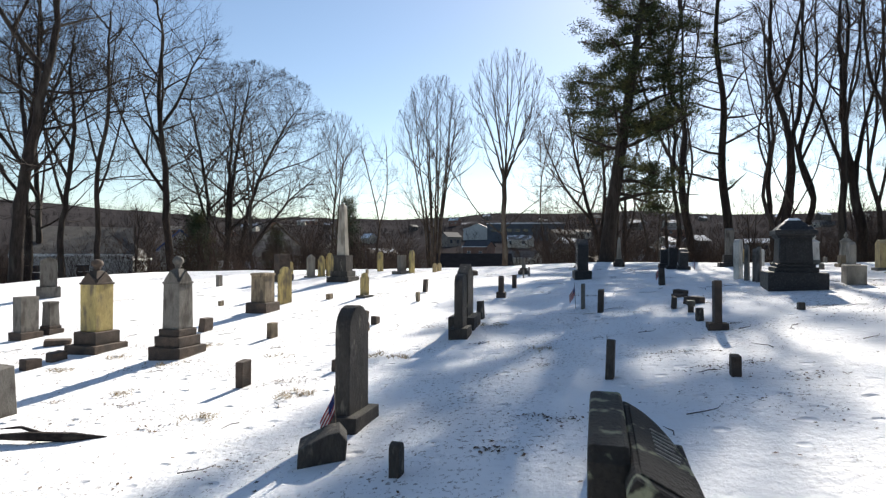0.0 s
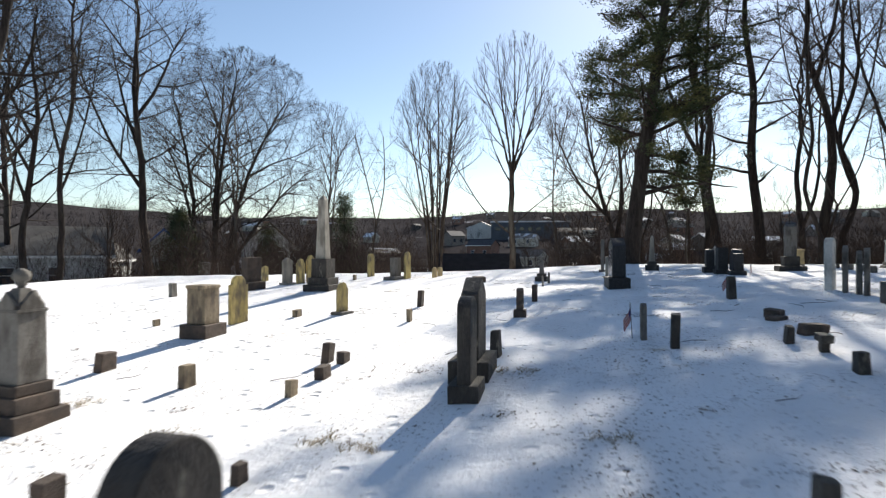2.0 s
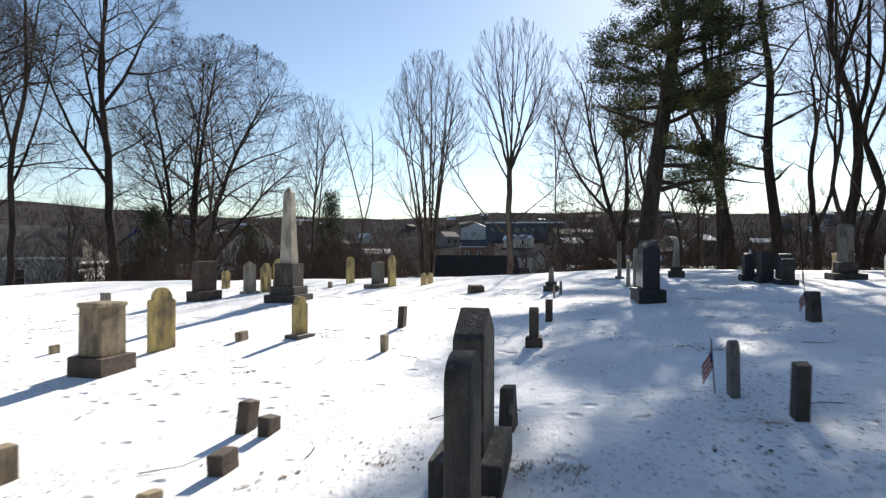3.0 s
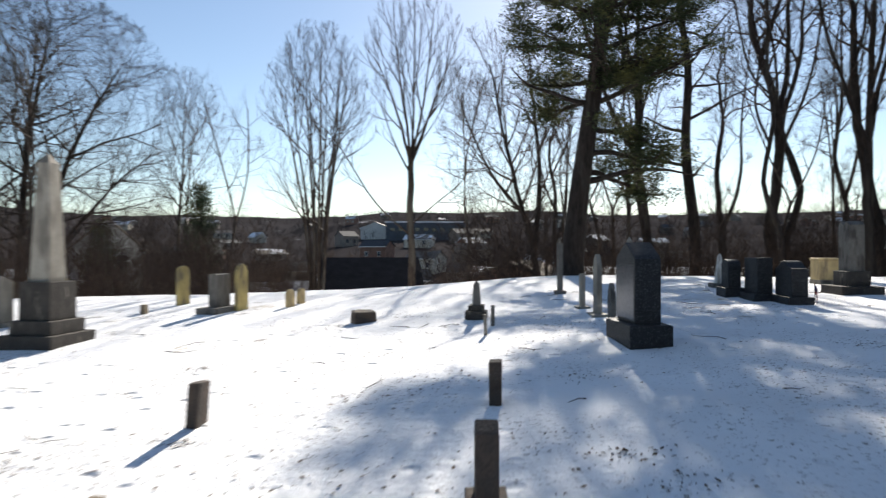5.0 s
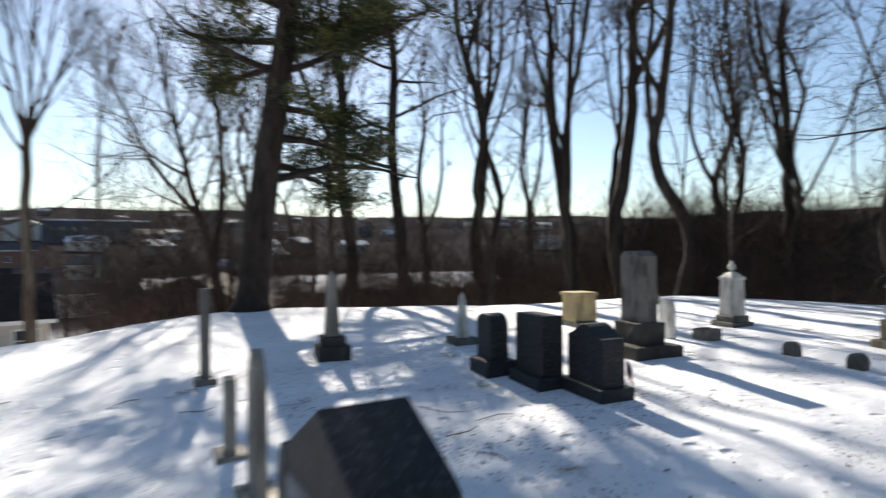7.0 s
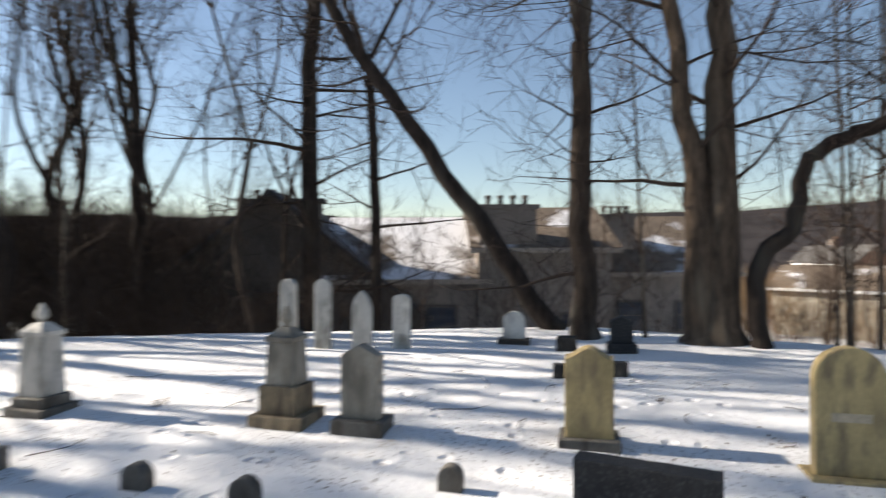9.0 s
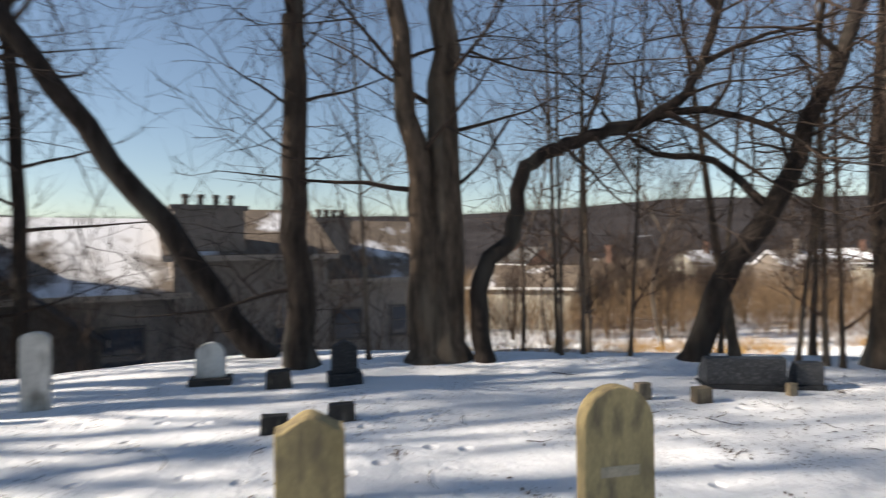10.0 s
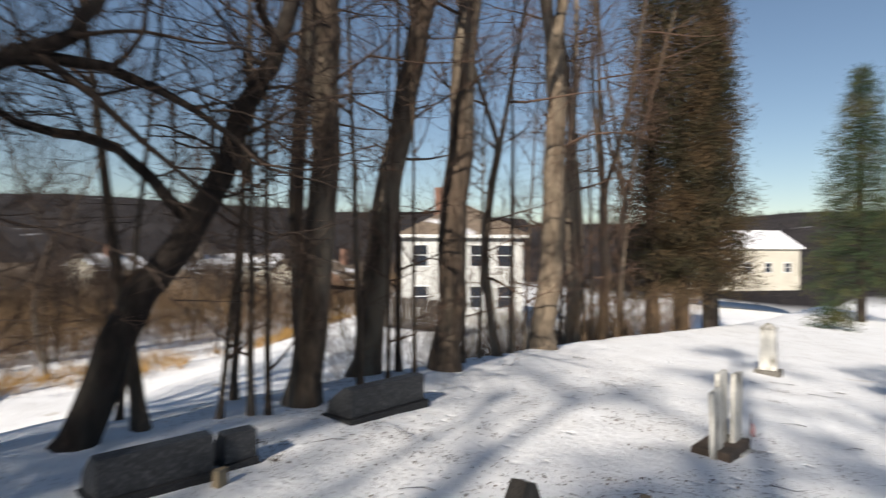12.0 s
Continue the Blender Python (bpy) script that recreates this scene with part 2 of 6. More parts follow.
def build_ground():
    xs, ys = spaced(-14, 26, 0.28, 2600, 1.09), spaced(-6, 37, 0.28, 2600, 1.09)
    verts = [(x, y, ground_z(x, y)) for y in ys for x in xs]
    w = len(xs)
    faces = [(j * w + i, j * w + i + 1, (j + 1) * w + i + 1, (j + 1) * w + i) for j in range(len(ys) - 1) for i in range(w - 1)]
    me = bpy.data.meshes.new("ground")
    me.from_pydata(verts, [], faces)
    me.polygons.foreach_set("use_smooth", [True] * len(faces))
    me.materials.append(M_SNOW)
    return tagged(new("ground", me), "thin snow over a graveyard hilltop, valley woods beyond", "ground", kind="structure")


build_ground()


# ---- helpers for things and parts ----
def link_mesh(name, bm, material, smooth_faces=False):
    me = bpy.data.meshes.new(name)
    bm.to_mesh(me)
    bm.free()
    if smooth_faces:
        me.polygons.foreach_set("use_smooth", [True] * len(me.polygons))
    me.materials.append(material)
    return me


def part(name, bm, material, parent, label="", smooth_faces=False):
    ob = new(name, link_mesh(name, bm, material, smooth_faces))
    ob.parent = parent
    if label:
        ob["label"] = label
    return ob


def thing(name, x, y, label, category, turn=0.0, lean=(0.0, 0.0), group="", sink=0.0, z=None):
    e = new(name)
    e.matrix_world = pose(x, y, (ground_z(x, y) if z is None else z) - sink, lean[0], lean[1], turn)
    return tagged(e, label, category, group)


def box(bm, w, d, h, z=0.0, x=0.0, y=0.0, taper=1.0, bevel=0.0, rough=0.0, seed=0):
    """A block on z, w wide, d deep, h high, its top narrowed by taper, its edges worn."""
    r = random.Random(seed)
    vs = []
    for k, s in ((0, 1.0), (1, taper)):
        for sx, sy in ((-1, -1), (1, -1), (1, 1), (-1, 1)):
            vs.append(bm.verts.new((x + sx * w / 2 * s + r.uniform(-rough, rough), y + sy * d / 2 * s + r.uniform(-rough, rough), z + h * k + (r.uniform(-rough, rough) if k else 0))))
    fs = [bm.faces.new([vs[i] for i in q]) for q in ((3, 2, 1, 0), (4, 5, 6, 7), (0, 1, 5, 4), (1, 2, 6, 5), (2, 3, 7, 6), (3, 0, 4, 7))]
    if bevel:
        bmesh.ops.bevel(bm, geom=list({e for f in fs for e in f.edges}), offset=bevel, segments=2, affect="EDGES", profile=0.6)
    return bm


def outline_slab(bm, pts, d, bevel=0.012):
    """A slab of thickness d whose front has the outline pts (x, z)."""
    front = [bm.verts.new((x, -d / 2, z)) for x, z in pts]
    back = [bm.verts.new((x, d / 2, z)) for x, z in pts]
    n = len(pts)
    f1 = bm.faces.new(front)
    f2 = bm.faces.new(back[::-1])
    for i in range(n):
        j = (i + 1) % n
        bm.faces.new((front[j], front[i], back[i], back[j]))
    bmesh.ops.recalc_face_normals(bm, faces=bm.faces)
    if bevel:
        bmesh.ops.bevel(bm, geom=list(f1.edges) + list(f2.edges), offset=bevel, segments=2, affect="EDGES", profile=0.5)
    return bm


def top_outline(kind, w, h, steps=14):
    """Outlines of tablets: square, round, segment, gothic, shouldered, serpentine, peaked, broken."""
    a = w / 2
    pts = [(-a, 0), (a, 0)]
    if kind == "round":
        pts += [(a * math.cos(math.pi * i / steps), h - a + a * math.sin(math.pi * i / steps)) for i in range(steps + 1)]
    elif kind == "segment":
        pts += [(a * math.cos(math.pi * i / steps), h - 0.32 * w + 0.32 * w * math.sin(math.pi * i / steps)) for i in range(steps + 1)]
    elif kind == "gothic":
        pts += [(a, h - 0.8 * w), (0.8 * a, h - 0.5 * w), (0.45 * a, h - 0.2 * w), (0, h), (-0.45 * a, h - 0.2 * w), (-0.8 * a, h - 0.5 * w), (-a, h - 0.8 * w)]
    elif kind == "shouldered":
        s = 0.72 * a
        pts += [(a, h - 0.5 * w), (0.93 * a, h - 0.42 * w), (s, h - 0.4 * w)]
        pts += [(s * math.cos(math.pi * i / steps), h - 0.36 * w + 0.36 * w * math.sin(math.pi * i / steps)) for i in range(steps + 1)]
        pts += [(-s, h - 0.4 * w), (-0.93 * a, h - 0.42 * w), (-a, h - 0.5 * w)]
    elif kind == "peaked":
        pts += [(a, h - 0.3 * w), (0.85 * a, h - 0.24 * w), (0, h), (-0.85 * a, h - 0.24 * w), (-a, h - 0.3 * w)]
    elif kind == "serpentine":
        pts += [(a * (1 - 2 * i / steps), h - 0.22 * w + 0.11 * w * (1 + math.cos(2 * math.pi * (i / steps - 0.5)))) for i in range(steps + 1)]
    elif kind == "broken":
        pts += [(a, 0.8 * h), (0.5 * a, 0.86 * h), (0.1 * a, h), (-0.55 * a, 0.93 * h), (-a, 0.7 * h)]
    else:
        pts += [(a, h), (-a, h)]
    return pts


def lathe(bm, profile, seg=16, x=0.0, y=0.0):
    """A turned form from (radius, z) pairs."""
    rings = [[bm.verts.new((x + r * math.cos(2 * math.pi * i / seg), y + r * math.sin(2 * math.pi * i / seg), z)) for i in range(seg)] for r, z in profile]
    for a, b in zip(rings, rings[1:]):
        for i in range(seg):
            bm.faces.new((a[i], a[(i + 1) % seg], b[(i + 1) % seg], b[i]))
    bm.faces.new(rings[0][::-1])
    bm.faces.new(rings[-1])
    return bm


ROW = 76.0  # the rows of stones run this way


def tablet(x, y, h, w, d=0.09, top="round", material=None, base=None, label="", turn=ROW, lean=(0, 0), bars=0, group="upright gravestones", material_base=None):
    """An upright slab, with or without a base block."""
    t = thing("gravestone", x, y, label, "gravestone", turn, lean, group, sink=0.03)
    z = 0.0
    if base:
        bw, bd, bh = base
        part("base", box(bmesh.new(), bw, bd, bh + 0.06, -0.06, bevel=0.015, rough=0.008, seed=int(x * 97 + y)), material_base or material or M_GREY, t)
        z = bh - 0.004
    bm = outline_slab(bmesh.new(), top_outline(top, w, h - z + 0.02), d)
    bmesh.ops.translate(bm, verts=bm.verts, vec=(0, 0, z))
    slab = part("slab", bm, material or M_GREY, t)
    for i in range(bars):
        bw = w * (0.5 if i % 2 else 0.62)
        for side in (-1,):
            part("worn_line", box(bmesh.new(), bw, 0.004, 0.022, z + (h - z) * (0.72 - 0.11 * i), y=side * (d / 2 + 0.001)), M_LETTER, slab)
    return t


def footstone(x, y, h, w, d=0.0, top="square", material=None, label="", turn=ROW, lean=(0, 0), base=None):
    """A small marker: one rough block."""
    t = thing("footstone", x, y, label or "small rough foot marker standing in the snow", "footstone", turn, lean, "small foot markers", sink=0.05)
    d = d or w * 0.6
    z = 0.0
    if base:
        part("base", box(bmesh.new(), *base, z=-0.03, bevel=0.012, rough=0.006, seed=int(x * 31)), material or M_BROWN, t)
        z = base[2] - 0.035
    if top == "square":
        bm = box(bmesh.new(), w, d, h + 0.05 - z, z, bevel=min(w, d) * 0.1, rough=w * 0.05, taper=0.95, seed=int(x * 131 + y * 17))
    else:
        bm = outline_slab(bmesh.new(), top_outline(top, w, h + 0.05 - z), d, 0.01)
        bmesh.ops.translate(bm, verts=bm.verts, vec=(0, 0, z))
    part("block", bm, material or M_BROWN, t)
    return t


def steps(t, sizes, material, z=-0.05, seed=0):
    """Stacked base courses from (w, d, h); gives the height reached."""
    for i, (w, d, h) in enumerate(sizes):
        hh = h + (0.05 if i == 0 else 0)
        part("base" if i == 0 else "plinth", box(bmesh.new(), w, d, hh, z, bevel=0.014, rough=0.005, seed=seed + i), material, t)
        z += hh - 0.003
    return z


def monument(x, y, h, w, label, material, base_material, courses, cap="urn", turn=ROW, taper=0.86, lean=(0, 0), depth=None, cap_material=None):
    """A pedestal monument: base courses, a tapering die, a cap and a finial."""
    t = thing("monument", x, y, label, "monument", turn, lean, "monuments", sink=0.02)
    z = steps(t, courses, base_material, seed=int(x * 7 + y))
    d = depth or w
    capz = 0.0 if cap == "flat" else (0.5 if cap == "gothic" else 0.34 if cap == "urn" else 0.2) * min(1.0, h / 1.6)
    die_h = h - z - capz
    part("die", box(bmesh.new(), w, d, die_h, z, taper=taper, bevel=0.014), material, t)
    z += die_h - 0.003
    tw, td = w * taper, d * taper
    if cap == "urn":
        bm = bmesh.new()
        box(bm, tw * 1.16, td * 1.16, 0.06, z, bevel=0.014)
        box(bm, tw * 1.04, td * 1.04, capz * 0.38, z + 0.057, taper=0.42, bevel=0.01)
        part("cap", bm, material, t)
        z += 0.055 + capz * 0.38
        r = tw * 0.23
        bm = lathe(bmesh.new(), [(r * 0.55, z), (r * 0.45, z + 0.03), (r * 0.9, z + 0.06), (r, z + 0.1), (r * 0.85, z + 0.14), (r * 0.45, z + 0.165), (r * 0.5, z + 0.185), (r * 0.12, z + 0.225)])
        part("finial", bm, material, t, smooth_faces=True)
    elif cap == "gothic":
        # four small gables round a steep spire, with a ball on a neck
        top = cap_material or material
        bm = bmesh.new()
        box(bm, tw * 1.08, td * 1.08, 0.04, z, bevel=0.01)
        box(bm, tw * 0.94, td * 0.94, 0.24, z + 0.037, taper=0.4, bevel=0.01)
        part("cap", bm, top, t)
        for i in range(4):
            bm = outline_slab(bmesh.new(), [(-tw * 0.44, 0), (tw * 0.44, 0), (tw * 0.4, 0.05), (tw * 0.2, 0.13), (0, 0.21), (-tw * 0.2, 0.13), (-tw * 0.4, 0.05)], 0.05, 0.008)
            part("gable", bm, top, t).matrix_local = pose(0, 0, z + 0.036, 0, 0, 90 * i) @ pose(0, -td * 0.455, 0)
        z += 0.25
        r = tw * 0.27
        part("finial", lathe(bmesh.new(), [(r * 0.6, z), (r * 0.42, z + 0.05), (r * 0.7, z + 0.07), (r * 0.5, z + 0.09), (r * 0.95, z + 0.13), (r * 1.05, z + 0.17), (r * 0.9, z + 0.22), (r * 0.4, z + 0.25), (r * 0.1, z + 0.26)], 16), top, t, smooth_faces=True)
    elif cap == "gable":
        bm = bmesh.new()
        box(bm, tw * 1.14, td * 1.14, 0.05, z, bevel=0.012)
        box(bm, tw * 1.05, td * 1.05, capz - 0.05, z + 0.047, taper=0.25, bevel=0.012)
        part("cap", bm, material, t)
    elif cap == "flat":
        part("cap", box(bmesh.new(), tw * 1.1, td * 1.1, 0.07, z - 0.07, bevel=0.02), material, t)
    return t


def obelisk(x, y, h, w, label, material, base_material, courses, turn=ROW, taper=0.62):
    t = thing("obelisk", x, y, label, "monument", turn, group="monuments", sink=0.02)
    z = steps(t, courses, base_material, seed=int(x * 5))
    part("shaft", box(bmesh.new(), w, w, h - z - w * 0.45, z, taper=taper, bevel=0.01), material, t)
    part("point", box(bmesh.new(), w * taper, w * taper, w * 0.45, h - w * 0.45 - 0.003, taper=0.06, bevel=0.004), material, t)
    return t


def small_flag(x, y, h, turn=20.0, droop=0.5):
    """A small striped grave flag on a stick."""
    t = thing("grave_flag", x, y, "small faded striped flag on a stick in the snow", "flag", turn, (3, 2), "grave flags", sink=0.05)
    bm = bmesh.new()
    lathe(bm, [(0.006, 0), (0.006, h + 0.05), (0.003, h + 0.07)], 6)
    part("stick", bm, M_STICK, t)
    w, fh = 0.24, 0.17

    def cloth(u0, u1, v0, v1, lift):
        bm = bmesh.new()
        nu = 6
        rows = []
        for v in (v0, v1):
            for side in (0.0, 0.004):
                rows.append([bm.verts.new((0.008 + w * u * (1 - droop * 0.35), side + lift + 0.02 * math.sin(5 * u), h - fh * (1 - v) - droop * w * u * 0.8)) for u in np.linspace(u0, u1, nu)])
        for i in range(nu - 1):
            bm.faces.new((rows[0][i], rows[0][i + 1], rows[2][i + 1], rows[2][i]))
            bm.faces.new((rows[1][i + 1], rows[1][i], rows[3][i], rows[3][i + 1]))
        return bm

    flag = part("cloth", cloth(0, 1, 0, 1, 0), M_FLAG_WHITE, t)
    for i in range(4):
        part("stripe", cloth(0, 1, i / 3.5, i / 3.5 + 1 / 7, -0.003), M_WOOD_RED, flag)
        part("stripe", cloth(0, 1, i / 3.5, i / 3.5 + 1 / 7, 0.003), M_WOOD_RED, flag)
    part("canton", cloth(0, 0.42, 0.45, 1.0, -0.006), M_FLAG_BLUE, flag)
    part("canton", cloth(0, 0.42, 0.45, 1.0, 0.006), M_FLAG_BLUE, flag)
    return t


# ---- trees ----
class Tubes:
    """Collects tapered tubes and turns them into one mesh."""

    def __init__(self):
        self.v, self.f, self.n = [], [], 0

    def add(self, pts, radii, sides):
        pts, radii = np.asarray(pts, float), np.asarray(radii, float)
        d = np.gradient(pts, axis=0)
        d /= np.linalg.norm(d, axis=1)[:, None] + 1e-9
        ref = np.array([0.31, 0.95, 0.05]) if abs(d[0, 2]) > 0.7 else np.array([0.1, 0.05, 1.0])
        u = np.cross(d, ref)
        u /= np.linalg.norm(u, axis=1)[:, None] + 1e-9
        w = np.cross(d, u)
        a = np.arange(sides) * (2 * np.pi / sides)
        ring = pts[:, None] + radii[:, None, None] * (np.cos(a)[None, :, None] * u[:, None] + np.sin(a)[None, :, None] * w[:, None])
        k = len(pts)
        self.v.append(ring.reshape(-1, 3))
        i = np.arange(k - 1)[:, None] * sides
        j = np.arange(sides)[None]
        jn = (j + 1) % sides
        q = np.stack([i + j, i + jn, i + sides + jn, i + sides + j], -1).reshape(-1, 4) + self.n
        self.f.append(q[:, (0, 1, 2)])
        self.f.append(q[:, (0, 2, 3)])
        self.n += k * sides

    def add_many(self, P, R, sides):
        """Tubes along many polylines of the same number of points."""
        b, k = P.shape[:2]
        if not b:
            return
        d = np.gradient(P, axis=1) if k > 2 else np.repeat(P[:, 1:] - P[:, :1], 2, axis=1)
        d /= np.linalg.norm(d, axis=2)[:, :, None] + 1e-9
        ref = np.where(np.abs(d[:, :1, 2:]) > 0.7, np.array([0.31, 0.95, 0.05]), np.array([0.1, 0.05, 1.0]))
        u = np.cross(d, np.broadcast_to(ref, d.shape))
        u /= np.linalg.norm(u, axis=2)[:, :, None] + 1e-9
        w = np.cross(d, u)
        a = np.arange(sides) * (2 * np.pi / sides)
        ring = P[:, :, None] + R[:, :, None, None] * (np.cos(a)[None, None, :, None] * u[:, :, None] + np.sin(a)[None, None, :, None] * w[:, :, None])
        self.v.append(ring.reshape(-1, 3))
        i = np.arange(k - 1)[:, None] * sides
        j = np.arange(sides)[None]
        jn = (j + 1) % sides
        q = np.stack([i + j, i + jn, i + sides + jn, i + sides + j], -1).reshape(-1, 4)
        q = (q[None] + (np.arange(b) * k * sides)[:, None, None]).reshape(-1, 4) + self.n
        self.f.append(q[:, (0, 1, 2)])
        self.f.append(q[:, (0, 2, 3)])
        self.n += b * k * sides

    def put(self, v, f):
        self.v.append(v)
        self.f.append(f + self.n)
        self.n += len(v)

    def mesh(self, name, material):
        if not self.v:
            self.add([(0, 0, 0.1), (0, 0, 0.2)], [0.01, 0.01], 3)
        v, f = np.concatenate(self.v), np.concatenate(self.f)
        return quad_mesh(name, v, f, material, True)


def quad_mesh(name, v, f, material, smooth_faces=False):
    me = bpy.data.meshes.new(name)
    k = f.shape[1]
    me.vertices.add(len(v))
    me.vertices.foreach_set("co", v.astype(np.float32).ravel())
    me.loops.add(f.size)
    me.loops.foreach_set("vertex_index", f.astype(np.int32).ravel())
    me.polygons.add(len(f))
    me.polygons.foreach_set("loop_start", (np.arange(len(f)) * k).astype(np.int32))
    me.polygons.foreach_set("loop_total", np.full(len(f), k, np.int32))
    if smooth_faces:
        me.polygons.foreach_set("use_smooth", np.ones(len(f), bool))
    me.update(calc_edges=True)
    me.materials.append(material)
    return me


def curve_through(guide, n):
    """A smooth line through a few guide points."""
    g = np.asarray(guide, float)
    out = []
    for i in range(len(g) - 1):
        p0, p1, p2, p3 = g[max(i - 1, 0)], g[i], g[i + 1], g[min(i + 2, len(g) - 1)]
        for s in np.linspace(0, 1, n, endpoint=False):
            out.append(0.5 * (2 * p1 + (p2 - p0) * s + (2 * p0 - 5 * p1 + 4 * p2 - p3) * s * s + (3 * p1 - p0 - 3 * p2 + p3) * s ** 3))
    out.append(g[-1])
    return np.array(out)


def along(pts, t):
    """The place and way at the part t of a polyline."""
    k = t * (len(pts) - 1)
    i = min(int(k), len(pts) - 2)
    return pts[i] + (pts[i + 1] - pts[i]) * (k - i), pts[i + 1] - pts[i]


def lines_at(P, t):
    """The place and way at the part t of each of many polylines."""
    b, k = P.shape[:2]
    f = np.clip(t, 0, 0.9999) * (k - 1)
    i = f.astype(int)
    row = np.arange(b)
    d = P[row, i + 1] - P[row, i]
    return P[row, i] + d * (f - i)[:, None], d / (np.linalg.norm(d, axis=1)[:, None] + 1e-9)


def shoots(r, P, R, per, first, angle, ratio, up, crook, points, tip, shape, long=None):
    """Side shoots of many branches at once: they fork off at an angle, bend up, and end at the crown's outline."""
    B, K = P.shape[:2]
    N = B * per
    own = np.repeat(np.arange(B), per)
    slot = np.tile(np.arange(per), B)
    t = first + (1 - first) * (slot + r.uniform(0.1, 0.95, N)) / per
    p, d = lines_at(P[own], t)
    ref = np.where(np.abs(d[:, 2:]) > 0.85, np.array([[1.0, 0.2, 0.0]]), np.array([[0.1, 0.2, 1.0]]))
    s1 = np.cross(d, ref)
    s1 /= np.linalg.norm(s1, axis=1)[:, None] + 1e-9
    s2 = np.cross(d, s1)
    az = np.repeat(r.uniform(0, 6.28, B), per) + slot * 2.39996 + r.normal(0, 0.35, N)
    a = np.radians(angle) * r.uniform(0.65, 1.25, N) * (1.15 - 0.55 * t)
    way = d * np.cos(a)[:, None] + (s1 * np.cos(az)[:, None] + s2 * np.sin(az)[:, None]) * np.sin(a)[:, None]
    parent = np.linalg.norm(np.diff(P, axis=1), axis=2).sum(1)[own] if long is None else np.full(N, long)
    ln = parent * ratio * (1.15 - 0.5 * t) * r.uniform(0.6, 1.2, N)
    # as far as the outline of the crown
    o, w = (p - shape[0]) / shape[1], way / shape[1]
    qa, qb, qc = (w * w).sum(1), (o * w).sum(1), (o * o).sum(1) - 1
    root = qb * qb - qa * qc
    reach = np.where(root > 0, (-qb + np.sqrt(np.maximum(root, 0))) / qa, 0)
    ln = np.minimum(ln, np.maximum(reach * r.uniform(0.85, 1.08, N), ln * 0.22))
    k = np.arange(1, points)[None, :, None] / (points - 1)
    bend = np.cumsum(r.normal(0, crook, (N, points - 1, 3)), axis=1)
    dirs = way[:, None] + bend + np.array([0, 0, up]) * k
    dirs /= np.linalg.norm(dirs, axis=2)[:, :, None]
    line = np.concatenate([p[:, None], p[:, None] + np.cumsum(dirs, axis=1) * (ln / (points - 1))[:, None, None]], axis=1)
    f = t * (K - 1)
    r_at = R[own, np.minimum((f + 0.5).astype(int), K - 1)]
    r0 = np.minimum(r_at * 0.72, tip + 0.013 * ln)
    rad = r0[:, None] + (tip * 0.6 - r0)[:, None] * np.linspace(0, 1, points)[None] ** 0.8
    return line, np.maximum(rad, tip * 0.5)


def resample(pts, rad, start, k):
    t = np.linspace(start, 1, k) * (len(pts) - 1)
    i = np.arange(len(pts))
    return np.stack([np.interp(t, i, pts[:, j]) for j in range(3)], 1), np.interp(t, i, rad)


def fill_crown(g, seed, roots, centre, radii, n, tip=0.011, up=0.3, angle=46, crook=0.09, limb=0.5, per=(6, 6, 6), twig=0.6, ratio=0.72):
    """Grows limbs, branches, branchlets and twigs from the given stems inside an egg-shaped crown."""
    r = np.random.RandomState(seed)
    shape = (np.asarray(centre, float), np.asarray(radii, float))
    size = np.array([np.linalg.norm(np.diff(p, axis=0), axis=1).sum() * (1 - s) for p, _, s in roots])
    total = max(len(roots) * 3, n / 11)
    P1, R1 = [], []
    for (pts, rad, start), share in zip(roots, size / size.sum()):
        p, q = resample(pts, rad, start, 9)
        a, b = shoots(r, p[None], q[None], max(3, int(round(total * share))), 0.0, angle, limb, up, crook, 8, tip, shape, long=2.0 * max(radii[0], 0.25 * radii[2]))
        P1.append(a), R1.append(b)
        P1.append(np.stack([resample(pts, rad, max(start, 0.5), 8)[0]])), R1.append(np.stack([resample(pts, rad, max(start, 0.5), 8)[1]]))
    P1, R1 = np.concatenate(P1), np.concatenate(R1)
    stems = np.zeros(len(P1), bool)
    stems[np.cumsum([max(3, int(round(total * s))) + 1 for s in size / size.sum()]) - 1] = True
    g.crown.add_many(P1[~stems], R1[~stems], 6)
    P2, R2 = shoots(r, P1, R1, per[0], 0.15, angle, ratio, up * 0.9, crook, 6, tip, shape)
    g.crown.add_many(P2, R2, 4)
    P3, R3 = shoots(r, P2, R2, per[1], 0.15, angle * 0.95, ratio, up * 0.8, crook * 1.1, 4, tip * 0.8, shape)
    g.crown.add_many(P3, R3, 3)
    # the finest twigs, thin slivers
    P4, R4 = shoots(r, P3, R3, per[2], 0.1, angle * 0.85, 1.0, up * 0.6, 0.0, 2, tip * 0.7, shape, long=twig * 1.5)
    way = P4[:, 1] - P4[:, 0]
    side = np.cross(way, r.normal(0, 1, way.shape))
    side *= (tip * 0.62) / (np.linalg.norm(side, axis=1)[:, None] + 1e-9)
    g.crown.put(np.stack([P4[:, 0] - side, P4[:, 0] + side, P4[:, 1]], 1).reshape(-1, 3), np.arange(3 * len(way)).reshape(-1, 3))
    return g


